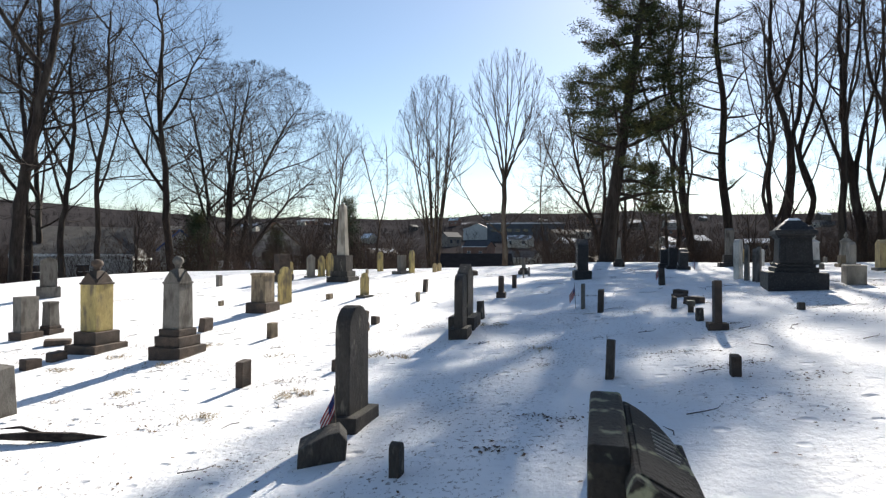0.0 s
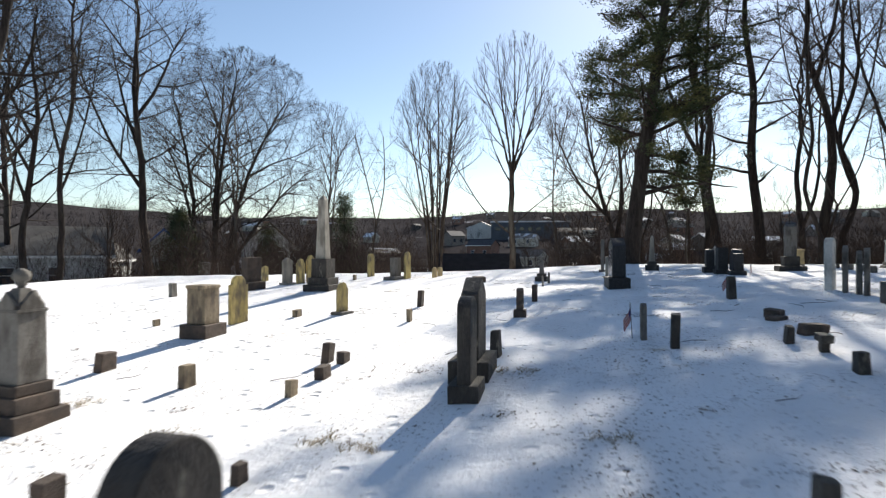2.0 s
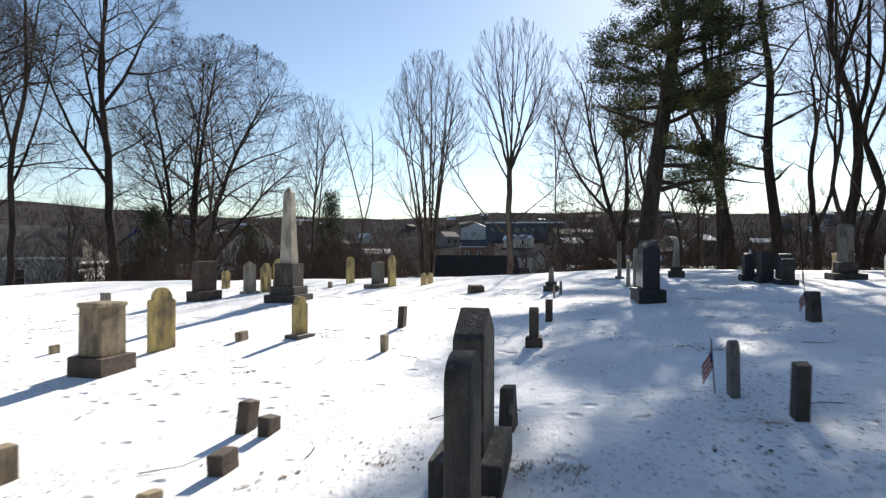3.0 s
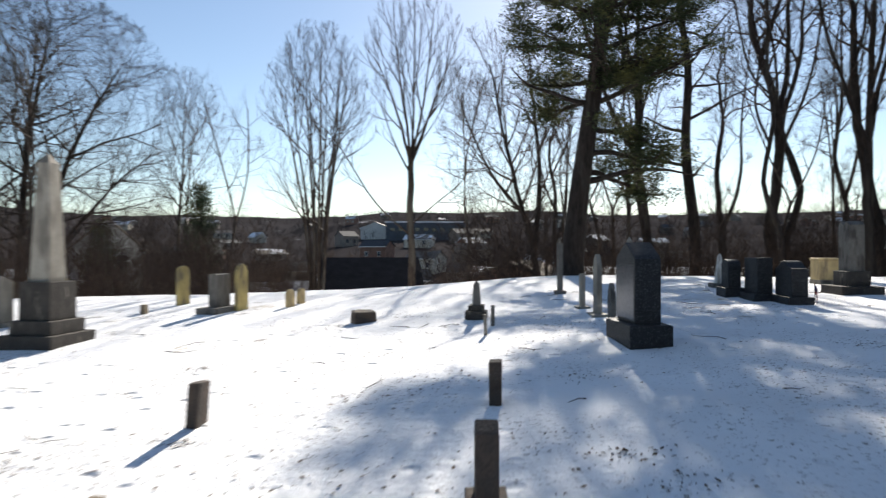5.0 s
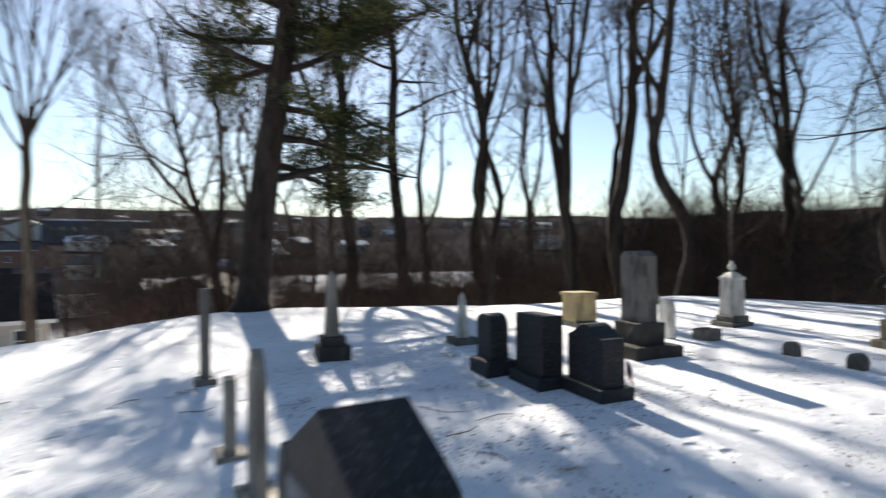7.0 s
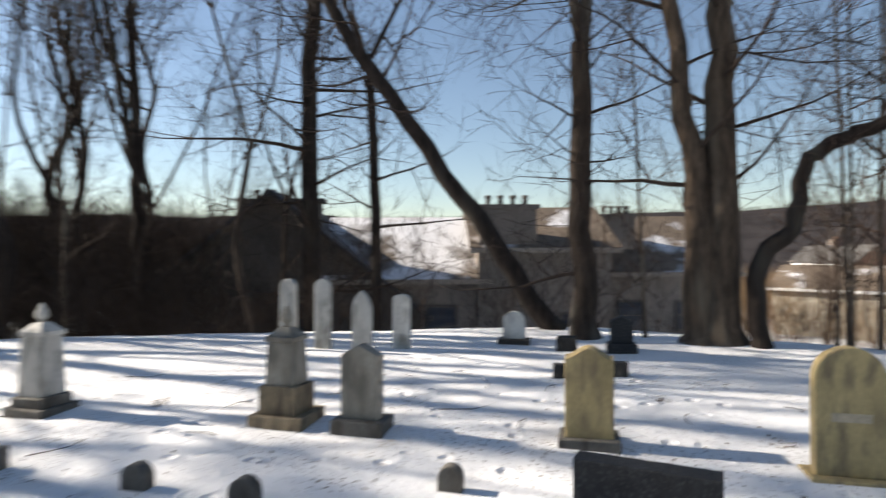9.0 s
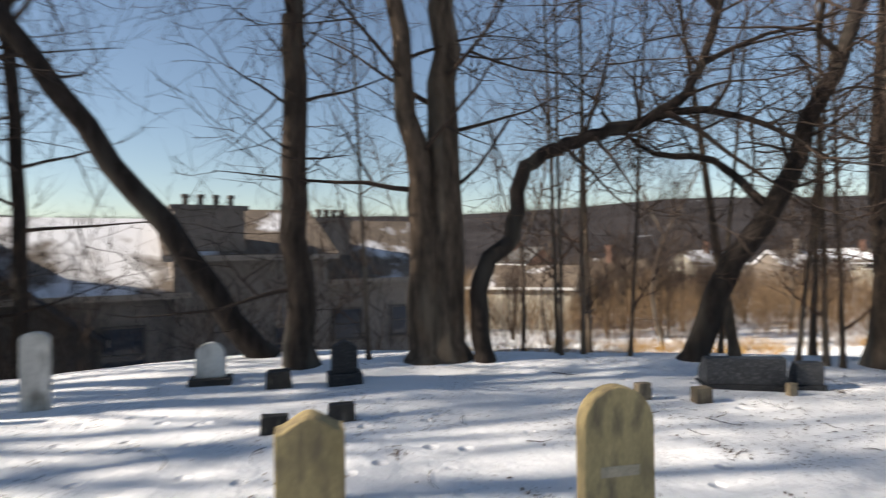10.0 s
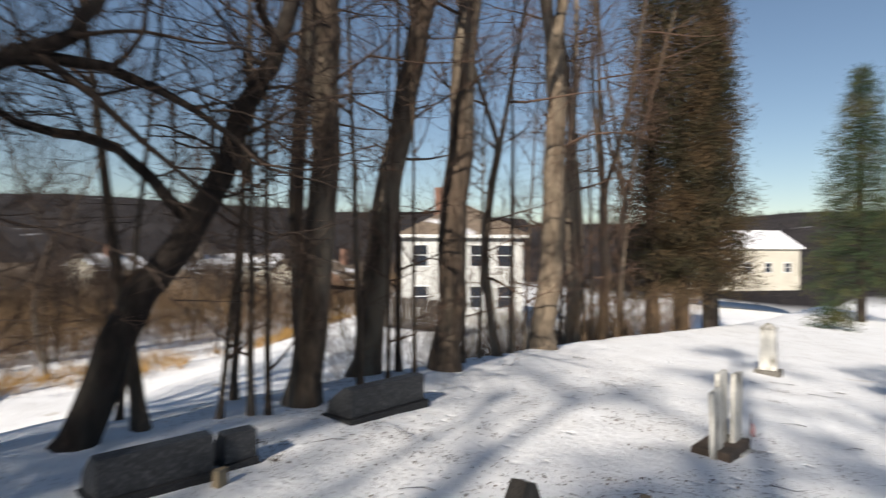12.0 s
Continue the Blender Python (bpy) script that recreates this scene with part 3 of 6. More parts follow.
class Grower:
    """Holds the stems of a tree, and grows a crown on those that were given by stem()."""

    def __init__(self, seed, n=200, length=4.0, angle=52, up=0.2, start=0.3, tip=0.009, crook=0.1):
        self.r = np.random.RandomState(seed)
        self.seed, self.n, self.length, self.angle, self.up, self.start, self.tip, self.crook = seed, n, length, angle, up, start, tip, crook
        self.trunk, self.crown, self.roots = Tubes(), Tubes(), []

    def stem(self, guide, r0, r1, sides=9, start=None, n=5, flare=1.35):
        self.roots.append(stem_line(self, guide, r0, r1, sides, n, flare, self.start if start is None else start))

    def finish(self):
        if self.roots:
            p = np.concatenate([resample(a, b, c, 9)[0] for a, b, c in self.roots])
            lo, hi = p.min(0) - self.length * 0.8, p.max(0) + self.length * np.array([0.8, 0.8, 0.4])
            fill_crown(self, self.seed + 5, self.roots, (lo + hi) / 2, (hi - lo) * 0.62, self.n, self.tip, self.up, self.angle, self.crook, per=(4, 4, 5), limb=0.95 * self.length / (2.0 * max((hi[0] - lo[0]) * 0.62, 0.155 * (hi[2] - lo[2]))))


def tree(name, x, y, grower, label, bark=None, twig=None, category="tree", group="bare trees", turn=0.0, z=None):
    """Sets up what a grower has grown as a tree with trunk and crown; its stems start at the origin."""
    grower.finish()
    t = thing(name, x, y, label, category, turn, group=group, sink=0.12, z=z)
    for part_name, tubes, material in (("trunk", grower.trunk, bark or M_BARK), ("crown", grower.crown, twig or M_TWIG)):
        ob = new(part_name, tubes.mesh(part_name, material))
        ob.parent = t
    return t


def forest_tree(seed, height, r, lean=(0.0, 0.0), fork=0.55, forks=2, spread=0.22, n=200, length=None, start=0.1, wave=0.35, low=0.5, angle=60, tip=0.008):
    """A tall wood tree: a long trunk that forks into a few rising limbs, with twiggy side branches."""
    g = Grower(seed, n, length or height * 0.2, angle, 0.18, start, tip)
    rr = np.random.RandomState(seed + 7)
    fh = height * fork
    fx, fy = lean[0] * fh, lean[1] * fh
    mid = (fx * 0.5 + rr.normal(0, wave), fy * 0.5 + rr.normal(0, wave), fh * 0.5)
    g.stem([(0, 0, 0), mid, (fx, fy, fh)], r, r * 0.72, start=low)
    for i in range(forks):
        a = rr.uniform(0, 6.28) if i == 0 else a + 6.28 / forks + rr.uniform(-0.4, 0.4)
        h2 = height * (1 - fork) * rr.uniform(0.8, 1.0)
        s = h2 * spread * rr.uniform(0.7, 1.4)
        p1 = (fx + lean[0] * h2 * 0.4 + math.cos(a) * s * 0.8, fy + lean[1] * h2 * 0.4 + math.sin(a) * s * 0.8, fh + h2 * 0.42)
        p2 = (fx + lean[0] * h2 + math.cos(a) * s * 1.3 + rr.normal(0, 0.3), fy + lean[1] * h2 + math.sin(a) * s * 1.3 + rr.normal(0, 0.3), fh + h2)
        g.stem([(fx, fy, fh - 0.1), p1, p2], r * 0.5, 0.03, 7, start=0.12, flare=1.0)
    return g


def stem_line(g, guide, r0, r1, sides=8, n=5, flare=1.35, start=0.3):
    """A plain stem, put into the trunk, and given back as a root for the crown."""
    pts = curve_through(guide, n)
    pts[1:] += g.r.normal(0, 0.12 * r0, (len(pts) - 1, 3))
    rad = np.linspace(r0, r1, len(pts))
    rad[0] *= flare
    g.trunk.add(pts, rad, sides)
    return pts, rad, start


def wood_tree(seed, height, r, lean=(0.0, 0.0), fork=0.5, crown=0.17, n=230, bare=0.32, wiggle=0.3):
    """A tall crooked wood tree: wavy stems from one trunk and crooked branches."""
    g = Grower(seed)
    rr = np.random.RandomState(seed + 7)
    line = [np.zeros(3)]
    for i in range(1, 7):
        line.append(np.array([lean[0] * height * i / 6 + rr.normal(0, wiggle), lean[1] * height * i / 6 + rr.normal(0, wiggle), height * 0.92 * i / 6]))
    main = stem_line(g, line, r, 0.05, start=bare)
    roots = [main]
    for s in range(2):
        b, d = along(main[0], fork + 0.14 * s)
        a = rr.uniform(0, 6.28)
        w = np.array([math.cos(a), math.sin(a), 0])
        h2 = (height - b[2]) * rr.uniform(0.75, 0.95)
        side = crown * height * rr.uniform(0.5, 0.9)
        roots.append(stem_line(g, [b, b + w * side * 0.45 + np.array([0, 0, h2 * 0.25]) + rr.normal(0, 0.2, 3), b + w * side * 0.7 + np.array([0, 0, h2 * 0.6]) + rr.normal(0, 0.3, 3), b + w * side + np.array([0, 0, h2])], r * (0.5 - 0.1 * s), 0.03, 7, flare=1.0, start=0.15))
    top = np.array([lean[0], lean[1], 0]) * height * 0.65
    return fill_crown(g, seed + 3, roots, (top[0], top[1], height * (0.5 + bare * 0.5)), (height * crown, height * crown, height * (1 - bare) * 0.54), n, tip=0.011, up=0.3, angle=52, crook=0.16, limb=0.55, per=(5, 5, 6))


def needle_tufts(centres, size, count, material, seed, flat=0.55, blade=0.012):
    """Tufts of needle blades round the given places, as one mesh of thin triangles."""
    r = np.random.RandomState(seed)
    c = np.repeat(np.asarray(centres, float), count, axis=0)
    k = len(c)
    p = c + r.normal(0, 1, (k, 3)) * size * np.array([1, 1, flat])
    way = r.normal(0, 1, (k, 3))
    way[:, 2] = np.abs(way[:, 2]) * 0.5 + 0.1
    way /= np.linalg.norm(way, axis=1)[:, None]
    ln = size * r.uniform(0.45, 0.95, k)[:, None]
    side = np.cross(way, r.normal(0, 1, (k, 3)))
    side /= np.linalg.norm(side, axis=1)[:, None] + 1e-9
    w = blade * r.uniform(0.7, 1.4, k)[:, None]
    v = np.stack([p - side * w, p + side * w, p + way * ln], 1).reshape(-1, 3)
    return quad_mesh("needles", v, np.arange(3 * k).reshape(-1, 3), material)


def white_pine(x, y, height, r, seed, guide, lowest, limbs, reach, label, dense=26, low_clump=False, stubs=5):
    """A pine with bare lower limbs and ragged flat layers of needles."""
    rr = np.random.RandomState(seed)
    g = Grower(seed)
    pts = curve_through(guide, 5)
    rad = np.linspace(r, 0.06, len(pts))
    rad[0] *= 1.4
    g.trunk.add(pts, rad, 12)
    tufts = []
    bare = lowest - 0.12 - 0.02 * (stubs - 5)
    levels = np.concatenate([np.linspace(bare, lowest, stubs), lowest + (0.98 - lowest) * np.linspace(0, 1, limbs) ** 1.25])
    for i, t in enumerate(levels):
        p, _ = along(pts, t)
        a = i * 2.39996 + rr.uniform(-0.5, 0.5)
        low = i < stubs
        ln = rr.uniform(0.6, 1.0) * reach * (1.12 - 0.85 * max(0.0, t - lowest) / (1 - lowest))
        q = [p]
        d = np.array([math.cos(a), math.sin(a), rr.uniform(-0.05, 0.4)])
        droop = low_clump and i in (1, 2, 3)
        if droop:
            p, _ = along(pts, 0.22 + 0.03 * i)
            q = [p]
            d, ln, low = np.array([(0.95, 0.9, 0.75, 0.9)[i - 1], (0.1, -0.35, -0.65, -0.2)[i - 1], 0.05]), (3.2, 3.0, 2.6)[i - 1], False
        for s in range(7):
            d = d + rr.normal(0, 0.13, 3)
            d[2] += -0.05 if droop else 0.02
            d /= np.linalg.norm(d)
            q.append(q[-1] + d * ln / 7)
        q = np.array(q)
        g.trunk.add(q, np.linspace(0.15 * (1.15 - t), 0.02, 8), 5)
        clumps = [along(q, u)[0] + rr.normal(0, 1, 3) * np.array([0.4, 0.4, 0.2]) for u in (0.3, 0.52, 0.7, 0.86, 1.0)]
        count = int(dense * (1.15 - 0.6 * max(0.0, t - lowest) / (1 - lowest))) if not low else 2
        for s in range(40 if droop else count):
            b, dd = along(q, rr.uniform(0.35, 1.0))
            e = clumps[s % 5] + rr.normal(0, 1, 3) * np.array([0.36, 0.36, 0.24]) + np.array([0, 0, 0.12])
            g.crown.add(np.array([b, (b + e) / 2 + rr.normal(0, 0.05, 3), e]), [0.022, 0.014, 0.008], 3)
            tufts.append(e)
    t = tree("pine_tree", x, y, g, label, M_BARK_DARK, M_TWIG, group="evergreens")
    ob = new("needles", needle_tufts(tufts, 0.22, 78, M_NEEDLE, seed, 0.6, 0.022))
    ob.parent = t
    return t


def conifer(x, y, height, width, material, seed, label, name="conifer_tree", skirt=0.12):
    """A dense conifer: a stem, whorls of drooping branches and sprays of needles."""
    rr = np.random.RandomState(seed)
    g = Grower(seed)
    g.trunk.add([(0, 0, 0), (0.1, 0, height * 0.5), (0, 0, height)], [height * 0.018, height * 0.011, 0.02], 8)
    tufts = []
    n = int(height * 9)
    for i in range(n):
        t = skirt + (1 - skirt) * (i / n) ** 0.9
        a = i * 2.39996
        reach = width / 2 * (1 - t) ** 0.75 * rr.uniform(0.65, 1.12) + 0.15
        p = np.array([0, 0, height * t])
        e = p + np.array([math.cos(a) * reach, math.sin(a) * reach, -0.12 * reach + rr.normal(0, 0.1)])
        m = (p + e) / 2 + np.array([0, 0, 0.08 * reach])
        g.crown.add([p, m, e], [0.035, 0.022, 0.008], 3)
        for s in range(int(5 + reach * 5)):
            u = rr.uniform(0.25, 1.0)
            tufts.append(p + (e - p) * u + np.array([0, 0, 0.1 * math.sin(u * 3)]) + rr.normal(0, 0.16, 3))
    t = tree(name, x, y, g, label, M_BARK_DARK, M_TWIG, group="evergreens")
    ob = new("needles", needle_tufts(tufts, 0.30, 20, material, seed, 0.6, 0.022))
    ob.parent = t
    return t


def shrub_form(seed, spread, blades, coarse=False):
    """A bare shrub one high: stems, branches and twigs as thin slivers; blades sets how many."""
    r = np.random.RandomState(seed)
    n = 5
    a = r.uniform(0, 6.28, n)
    out = r.uniform(0.15, 1.0, n) * spread
    k = np.linspace(0, 1, 4)[None, :, None]
    top = np.stack([np.cos(a) * out, np.sin(a) * out, r.uniform(0.7, 1.0, n)], 1)[:, None]
    P = k * top + np.sin(k * 3.1) * r.normal(0, 0.07, (n, 1, 3)) + np.array([0, 0, 0.0])
    shape = (np.array([0, 0, 0.5]), np.array([spread * 1.2 + 0.1, spread * 1.2 + 0.1, 0.6]))
    R = np.full((n, 4), 0.02)
    P2, R2 = shoots(r, P, R, max(2, blades // 6), 0.15, 45, 0.6, 0.3, 0.06, 3, 0.01, shape)
    P3, R3 = shoots(r, P2, R2, 3, 0.2, 45, 0.7, 0.2, 0.0, 2, 0.01, shape)
    lines = [(P[:, i], P[:, i + 1], 1.0 - 0.25 * i) for i in range(3)] + [(P2[:, 0], P2[:, 2], 0.6), (P3[:, 0], P3[:, 1], 0.45)]
    if coarse:
        lines = [(P[:, 0], P[:, 3], 1.0), (P2[:, 0], P2[:, 2], 0.7)]
    tri, thick = [], []
    for p, q, w in lines:
        side = np.cross(q - p, r.normal(0, 1, p.shape))
        side /= np.linalg.norm(side, axis=1)[:, None] + 1e-9
        tri.append(np.stack([p, p, q], 1))
        thick.append(np.stack([-side * w, side * w, side * 0], 1))
    return np.concatenate(tri).reshape(-1, 3), np.concatenate(thick).reshape(-1, 3)


def thicket(name, places, label, seed, height=(1.5, 4.0), blades=22, material=None, width=0.03, spread=0.3, coarse=False):
    """Brush and far woods: many bare shrubs of thin slivers, in one mesh."""
    r = np.random.RandomState(seed)
    forms = [shrub_form(seed * 7 + i, spread, blades, coarse) for i in range(6)]
    out = []
    for i, c in enumerate(np.asarray(places, float)):
        v, w = forms[i % 6]
        h, a = r.uniform(*height), r.uniform(0, 6.28)
        turn = np.array([[math.cos(a), -math.sin(a), 0], [math.sin(a), math.cos(a), 0], [0, 0, 1]])
        out.append(c + (v * h + w * width * h / np.mean(height)) @ turn.T)
    v = np.concatenate(out)
    return tagged(new(name, quad_mesh(name, v, np.arange(len(v)).reshape(-1, 3), material or M_BRUSH)), label, "brush", kind="stuff")


# the big spreading tree by the houses
g = Grower(11)
roots = []
for ax, ay, lx, ly, top, r in ((-0.9, 0.2, -5.2, 1.5, 17, 0.27), (-0.5, -0.5, -2.2, -2.4, 20.5, 0.28), (0.0, 0.4, 0.4, 2.4, 22.5, 0.3), (0.5, -0.3, 3.6, -1.6, 22.5, 0.32), (0.8, 0.3, 7.0, 1.0, 20, 0.34), (1.2, -0.2, 9.6, -0.6, 13, 0.26)):
    roots.append(stem_line(g, [(ax * 0.4, ay, 0), (ax * 1.2 + lx * 0.06, ay * 1.5 + ly * 0.1, 4), (lx * 0.38, ly * 0.5, top * 0.52), (lx * 0.72, ly * 0.8, top * 0.82), (lx, ly, top)], r, 0.035, start=0.3))
fill_crown(g, 12, roots, (2.5, 0, 14.6), (9.6, 8.0, 10.0), 640, tip=0.014, up=0.16, angle=56, crook=0.11, limb=0.5, per=(7, 7, 6), twig=0.9)
tree("maple_tree", -23.2, 57.0, g, "wide bare maple with several stems from the ground", M_BARK_DARK, M_BARK_DARK)

# tall trees at the brow to the west
LEFT = ((-24.6, 32.5, 25, 0.40, (0.10, 0.03), 7.4, 270), (-26.0, 38.5, 20, 0.24, (0.04, 0.0), 4.6, 140), (-22.8, 37.0, 20, 0.2, (0.06, 0.0), 4.2, 140), (-21.4, 44.5, 26, 0.33, (-0.06, 0.0), 6.6, 290), (-31.0, 41.0, 25, 0.34, (0.05, 0.0), 6.8, 240), (-34.5, 47.0, 24, 0.32, (0.0, 0.0), 6.8, 220), (-33.0, 33.0, 25, 0.36, (0.08, 0.0), 7.2, 260))
for i, (x, y, h, r, lean, wide, n) in enumerate(LEFT):
    g = Grower(30 + i)
    rs = np.random.RandomState(230 + i)
    line = [(lean[0] * h * s + rs.normal(0, 0.18) * (s > 0), lean[1] * h * s + rs.normal(0, 0.18) * (s > 0), h * s) for s in (0, 0.2, 0.4, 0.6, 0.8, 0.94)]
    roots = [stem_line(g, line, r, 0.05, start=0.24)]
    for s in range(3):
        b, d = along(roots[0][0], 0.32 + 0.1 * s)
        a = rs.uniform(0, 6.28) + s * 2.2
        w = np.array([math.cos(a), math.sin(a), 0]) * wide
        roots.append(stem_line(g, [b, b + w * 0.26 + np.array([0, 0, 2.6]), b + w * 0.5 + np.array([0, 0, 6.0]), b + w * 0.7 + np.array([0, 0, 10.0 - s])], r * 0.45, 0.03, 7, flare=1.0, start=0.2))
    fill_crown(g, 330 + i, roots, (lean[0] * h * 0.6, 0, h * 0.62), (wide, wide, h * 0.42), n, tip=0.011, up=0.2, angle=62, crook=0.13, limb=0.6, per=(6, 6, 6), twig=0.7)
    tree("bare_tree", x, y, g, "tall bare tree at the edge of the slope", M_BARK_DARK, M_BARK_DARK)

# slender trees beyond the brow
g = Grower(21)
roots = [stem_line(g, [(0, 0, 0), (0.2, 0, 6), (0.5, 0, 11), (0.7, 0, 17)], 0.17, 0.03, start=0.35), stem_line(g, [(0.2, 0, 0), (0.6, 0.2, 7), (1.3, 0.2, 15)], 0.12, 0.03, start=0.4)]
fill_crown(g, 21, roots, (0.8, 0, 12.6), (3.3, 3.0, 6.6), 230, tip=0.013, up=0.7, angle=44, crook=0.06, limb=1.0, per=(4, 4, 4), twig=0.6)
tree("bare_tree", -12.4, 57.8, g, "slender bare tree below the brow")
g = Grower(22)
roots = []
for i in range(9):
    a, s = i * 0.7, 0.5 + 0.2 * (i % 3)
    roots.append(stem_line(g, [(math.cos(a) * 0.4, math.sin(a) * 0.4, 0), (math.cos(a) * s * 1.0, math.sin(a) * s, 7), (math.cos(a) * s * 2.2, math.sin(a) * s * 2, 13), (math.cos(a) * s * 3.0, math.sin(a) * 2.2 * s, 18 + 2.0 * math.sin(i * 2.1))], 0.13, 0.02, 6, start=0.25))
fill_crown(g, 22, roots, (0, 0, 12.6), (4.4, 3.6, 8.6), 430, tip=0.013, up=0.7, angle=46, crook=0.05, limb=0.8, per=(4, 4, 4), twig=0.65)
tree("bare_tree", -1.7, 54.4, g, "clump of slender bare stems below the brow", group="bare trees")
g = Grower(23)
roots = [stem_line(g, [(0, 0, 0), (-0.1, 0, 5), (-0.15, 0, 10.6)], 0.30, 0.2, start=0.85)]
for lx, ly, top in ((-2.6, 0.3, 17.5), (-1.3, -0.6, 20), (0.2, 0.8, 21.5), (1.4, -0.5, 20.5), (2.9, 0.2, 18)):
    roots.append(stem_line(g, [(-0.15, 0, 10.2), (lx * 0.3, ly * 0.5, 12.8), (lx * 0.65, ly, 15.6), (lx, ly * 1.2, top)], 0.11, 0.02, 6, flare=1.0, start=0.12))
fill_crown(g, 23, roots, (0.1, 0, 15.6), (4.4, 3.2, 6.4), 150, tip=0.016, up=0.75, angle=36, crook=0.05, limb=0.7, per=(4, 3, 3), twig=0.7)
limb = stem_line(g, [(-0.1, 0, 5.4), (-2.5, -0.3, 7.6), (-5.0, -0.4, 11.5), (-6.6, -0.5, 13.0)], 0.07, 0.02, 6, flare=1.0, start=0.3)
fill_crown(g, 25, [limb], (-4.8, -0.4, 11.0), (2.4, 1.6, 2.4), 60, tip=0.011, per=(4, 4, 4))
limb = stem_line(g, [(0.0, 0, 6.2), (1.6, 0.2, 7.6), (3.6, 0.3, 9.4), (4.6, 0.2, 12.0)], 0.06, 0.02, 6, flare=1.0, start=0.3)
fill_crown(g, 26, [limb], (3.4, 0.2, 9.8), (2.2, 1.6, 2.4), 60, tip=0.011, per=(4, 4, 4))
tree("bare_tree", 4.8, 52.0, g, "bare vase-shaped tree with a pale straight trunk", M_BARK)

white_pine(9.9, 34.4, 21.0, 0.46, 5, [(0, 0, 0), (0.3, 0, 3), (1.0, -0.1, 8), (1.7, 0, 12.8), (2.2, 0.1, 16.6), (2.5, 0.2, 21)], 0.35, 42, 4.6, "tall dark green white pine leaning over the brow", 29, True)
white_pine(22.0, 46.9, 32.0, 0.4, 6, [(0, 0, 0), (-0.1, 0, 5), (-0.6, 0.1, 10), (-0.5, 0, 15), (-1.1, 0, 20), (-0.8, 0, 26), (-1.0, 0, 32)], 0.60, 18, 4.4, "tall thin pine with ragged needles on the slope", 12, stubs=15)
g = Grower(24)
roots = [stem_line(g, [(0, 0, 0), (-0.8, 0, 4.5), (-2.0, 0.2, 9), (-3.4, 0.3, 16)], 0.3, 0.04, start=0.3), stem_line(g, [(-0.6, 0, 3.6), (-0.1, 0.4, 9), (-0.8, 0.5, 17)], 0.22, 0.04, flare=1, start=0.2), stem_line(g, [(-0.2, 0, 2.2), (-2.4, -0.3, 3.6), (-4.6, -0.4, 6.0)], 0.16, 0.03, 6, flare=1, start=0.3), stem_line(g, [(-1.4, 0.1, 6.4), (-3.6, -0.3, 9.0), (-5.4, -0.4, 13.0)], 0.14, 0.03, 6, flare=1, start=0.2)]
fill_crown(g, 24, roots, (-2.2, 0, 11.0), (5.4, 4.2, 8.2), 330, tip=0.012, up=0.4, angle=48, crook=0.12, limb=0.5, per=(6, 5, 6), twig=0.6)
tree("bare_tree", 13.2, 50.0, g, "bare crooked tree behind the pine", M_BARK_DARK)

# the wood on the north-east slope
NE = ((19.5, 47.5, 29, 0.36, (-0.07, 0.0)), (30.6, 58.0, 26, 0.36, (0.0, 0.0)), (25.0, 43.0, 26, 0.38, (-0.08, 0.0)), (25.9, 44.2, 23, 0.26, (0.05, 0.0)),
      (24.5, 36.5, 20, 0.24, (0.0, 0.0)), (27.0, 38.9, 22, 0.36, (-0.06, 0.0)), (27.9, 36.2, 26, 0.4, (0.0, 0.0)), (25.2, 31.8, 20, 0.3, (-0.03, 0.0)), (31.5, 30.7, 22, 0.3, (0.0, 0.0)),
      (16.0, 42.0, 24, 0.17, (0.02, 0.0)), (21.0, 38.0, 18, 0.14, (-0.03, 0.0)), (33.0, 41.0, 23, 0.28, (0.03, 0.0)), (36.0, 52.0, 25, 0.28, (0.0, 0.0)), (17.0, 60.0, 22, 0.24, (0.02, 0.0)), (23.0, 58.0, 22, 0.22, (-0.03, 0.0)),
      (34.5, 35.5, 22, 0.26, (0.04, 0.0)), (37.5, 33.0, 20, 0.22, (-0.04, 0.0)), (33.2, 33.4, 18, 0.2, (-0.08, 0.0)))
for i, (x, y, h, r, lean) in enumerate(NE):
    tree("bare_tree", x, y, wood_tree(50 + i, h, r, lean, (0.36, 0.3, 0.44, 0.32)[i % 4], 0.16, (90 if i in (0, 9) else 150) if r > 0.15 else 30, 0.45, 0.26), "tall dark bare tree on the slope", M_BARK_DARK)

# trees before the row houses
tree("bare_tree", 28.5, 23.6, forest_tree(70, 20, 0.33, (0.0, 0.0), 0.6, 2, 0.2, 420, 5.0, low=0.2, angle=82, tip=0.011), "bare tree with long level limbs", M_BARK_DARK)
tree("bare_tree", 28.7, 21.7, forest_tree(71, 17, 0.2, (0.0, 0.02), 0.6, 2, 0.2, 240, low=0.3, angle=74, tip=0.01), "thin bare tree beside a house wall", M_BARK_DARK)
g = Grower(72, 260, 2.6, 66, 0.12, 0.35, 0.010)
g.stem([(0, 0, 0), (0.25, 1.6, 2.4), (0.5, 3.5, 5.1), (0.7, 5.4, 8.2), (0.9, 7.2, 12), (1.0, 8.2, 15)], 0.24, 0.05)
tree("leaning_tree", 21.6, 17.3, g, "dark bare tree leaning steeply over the snow", M_BARK_DARK)
tree("bare_tree", 20.4, 17.0, forest_tree(73, 19, 0.25, (0.0, 0.01), 0.3, 2, 0.06, 380, 2.6, 0.05, wave=0.1, low=0.25, angle=78, tip=0.010), "upright bare tree at the edge", M_BARK)
g = Grower(74, 330, 3.2, 70, 0.12, 0.3, 0.010)
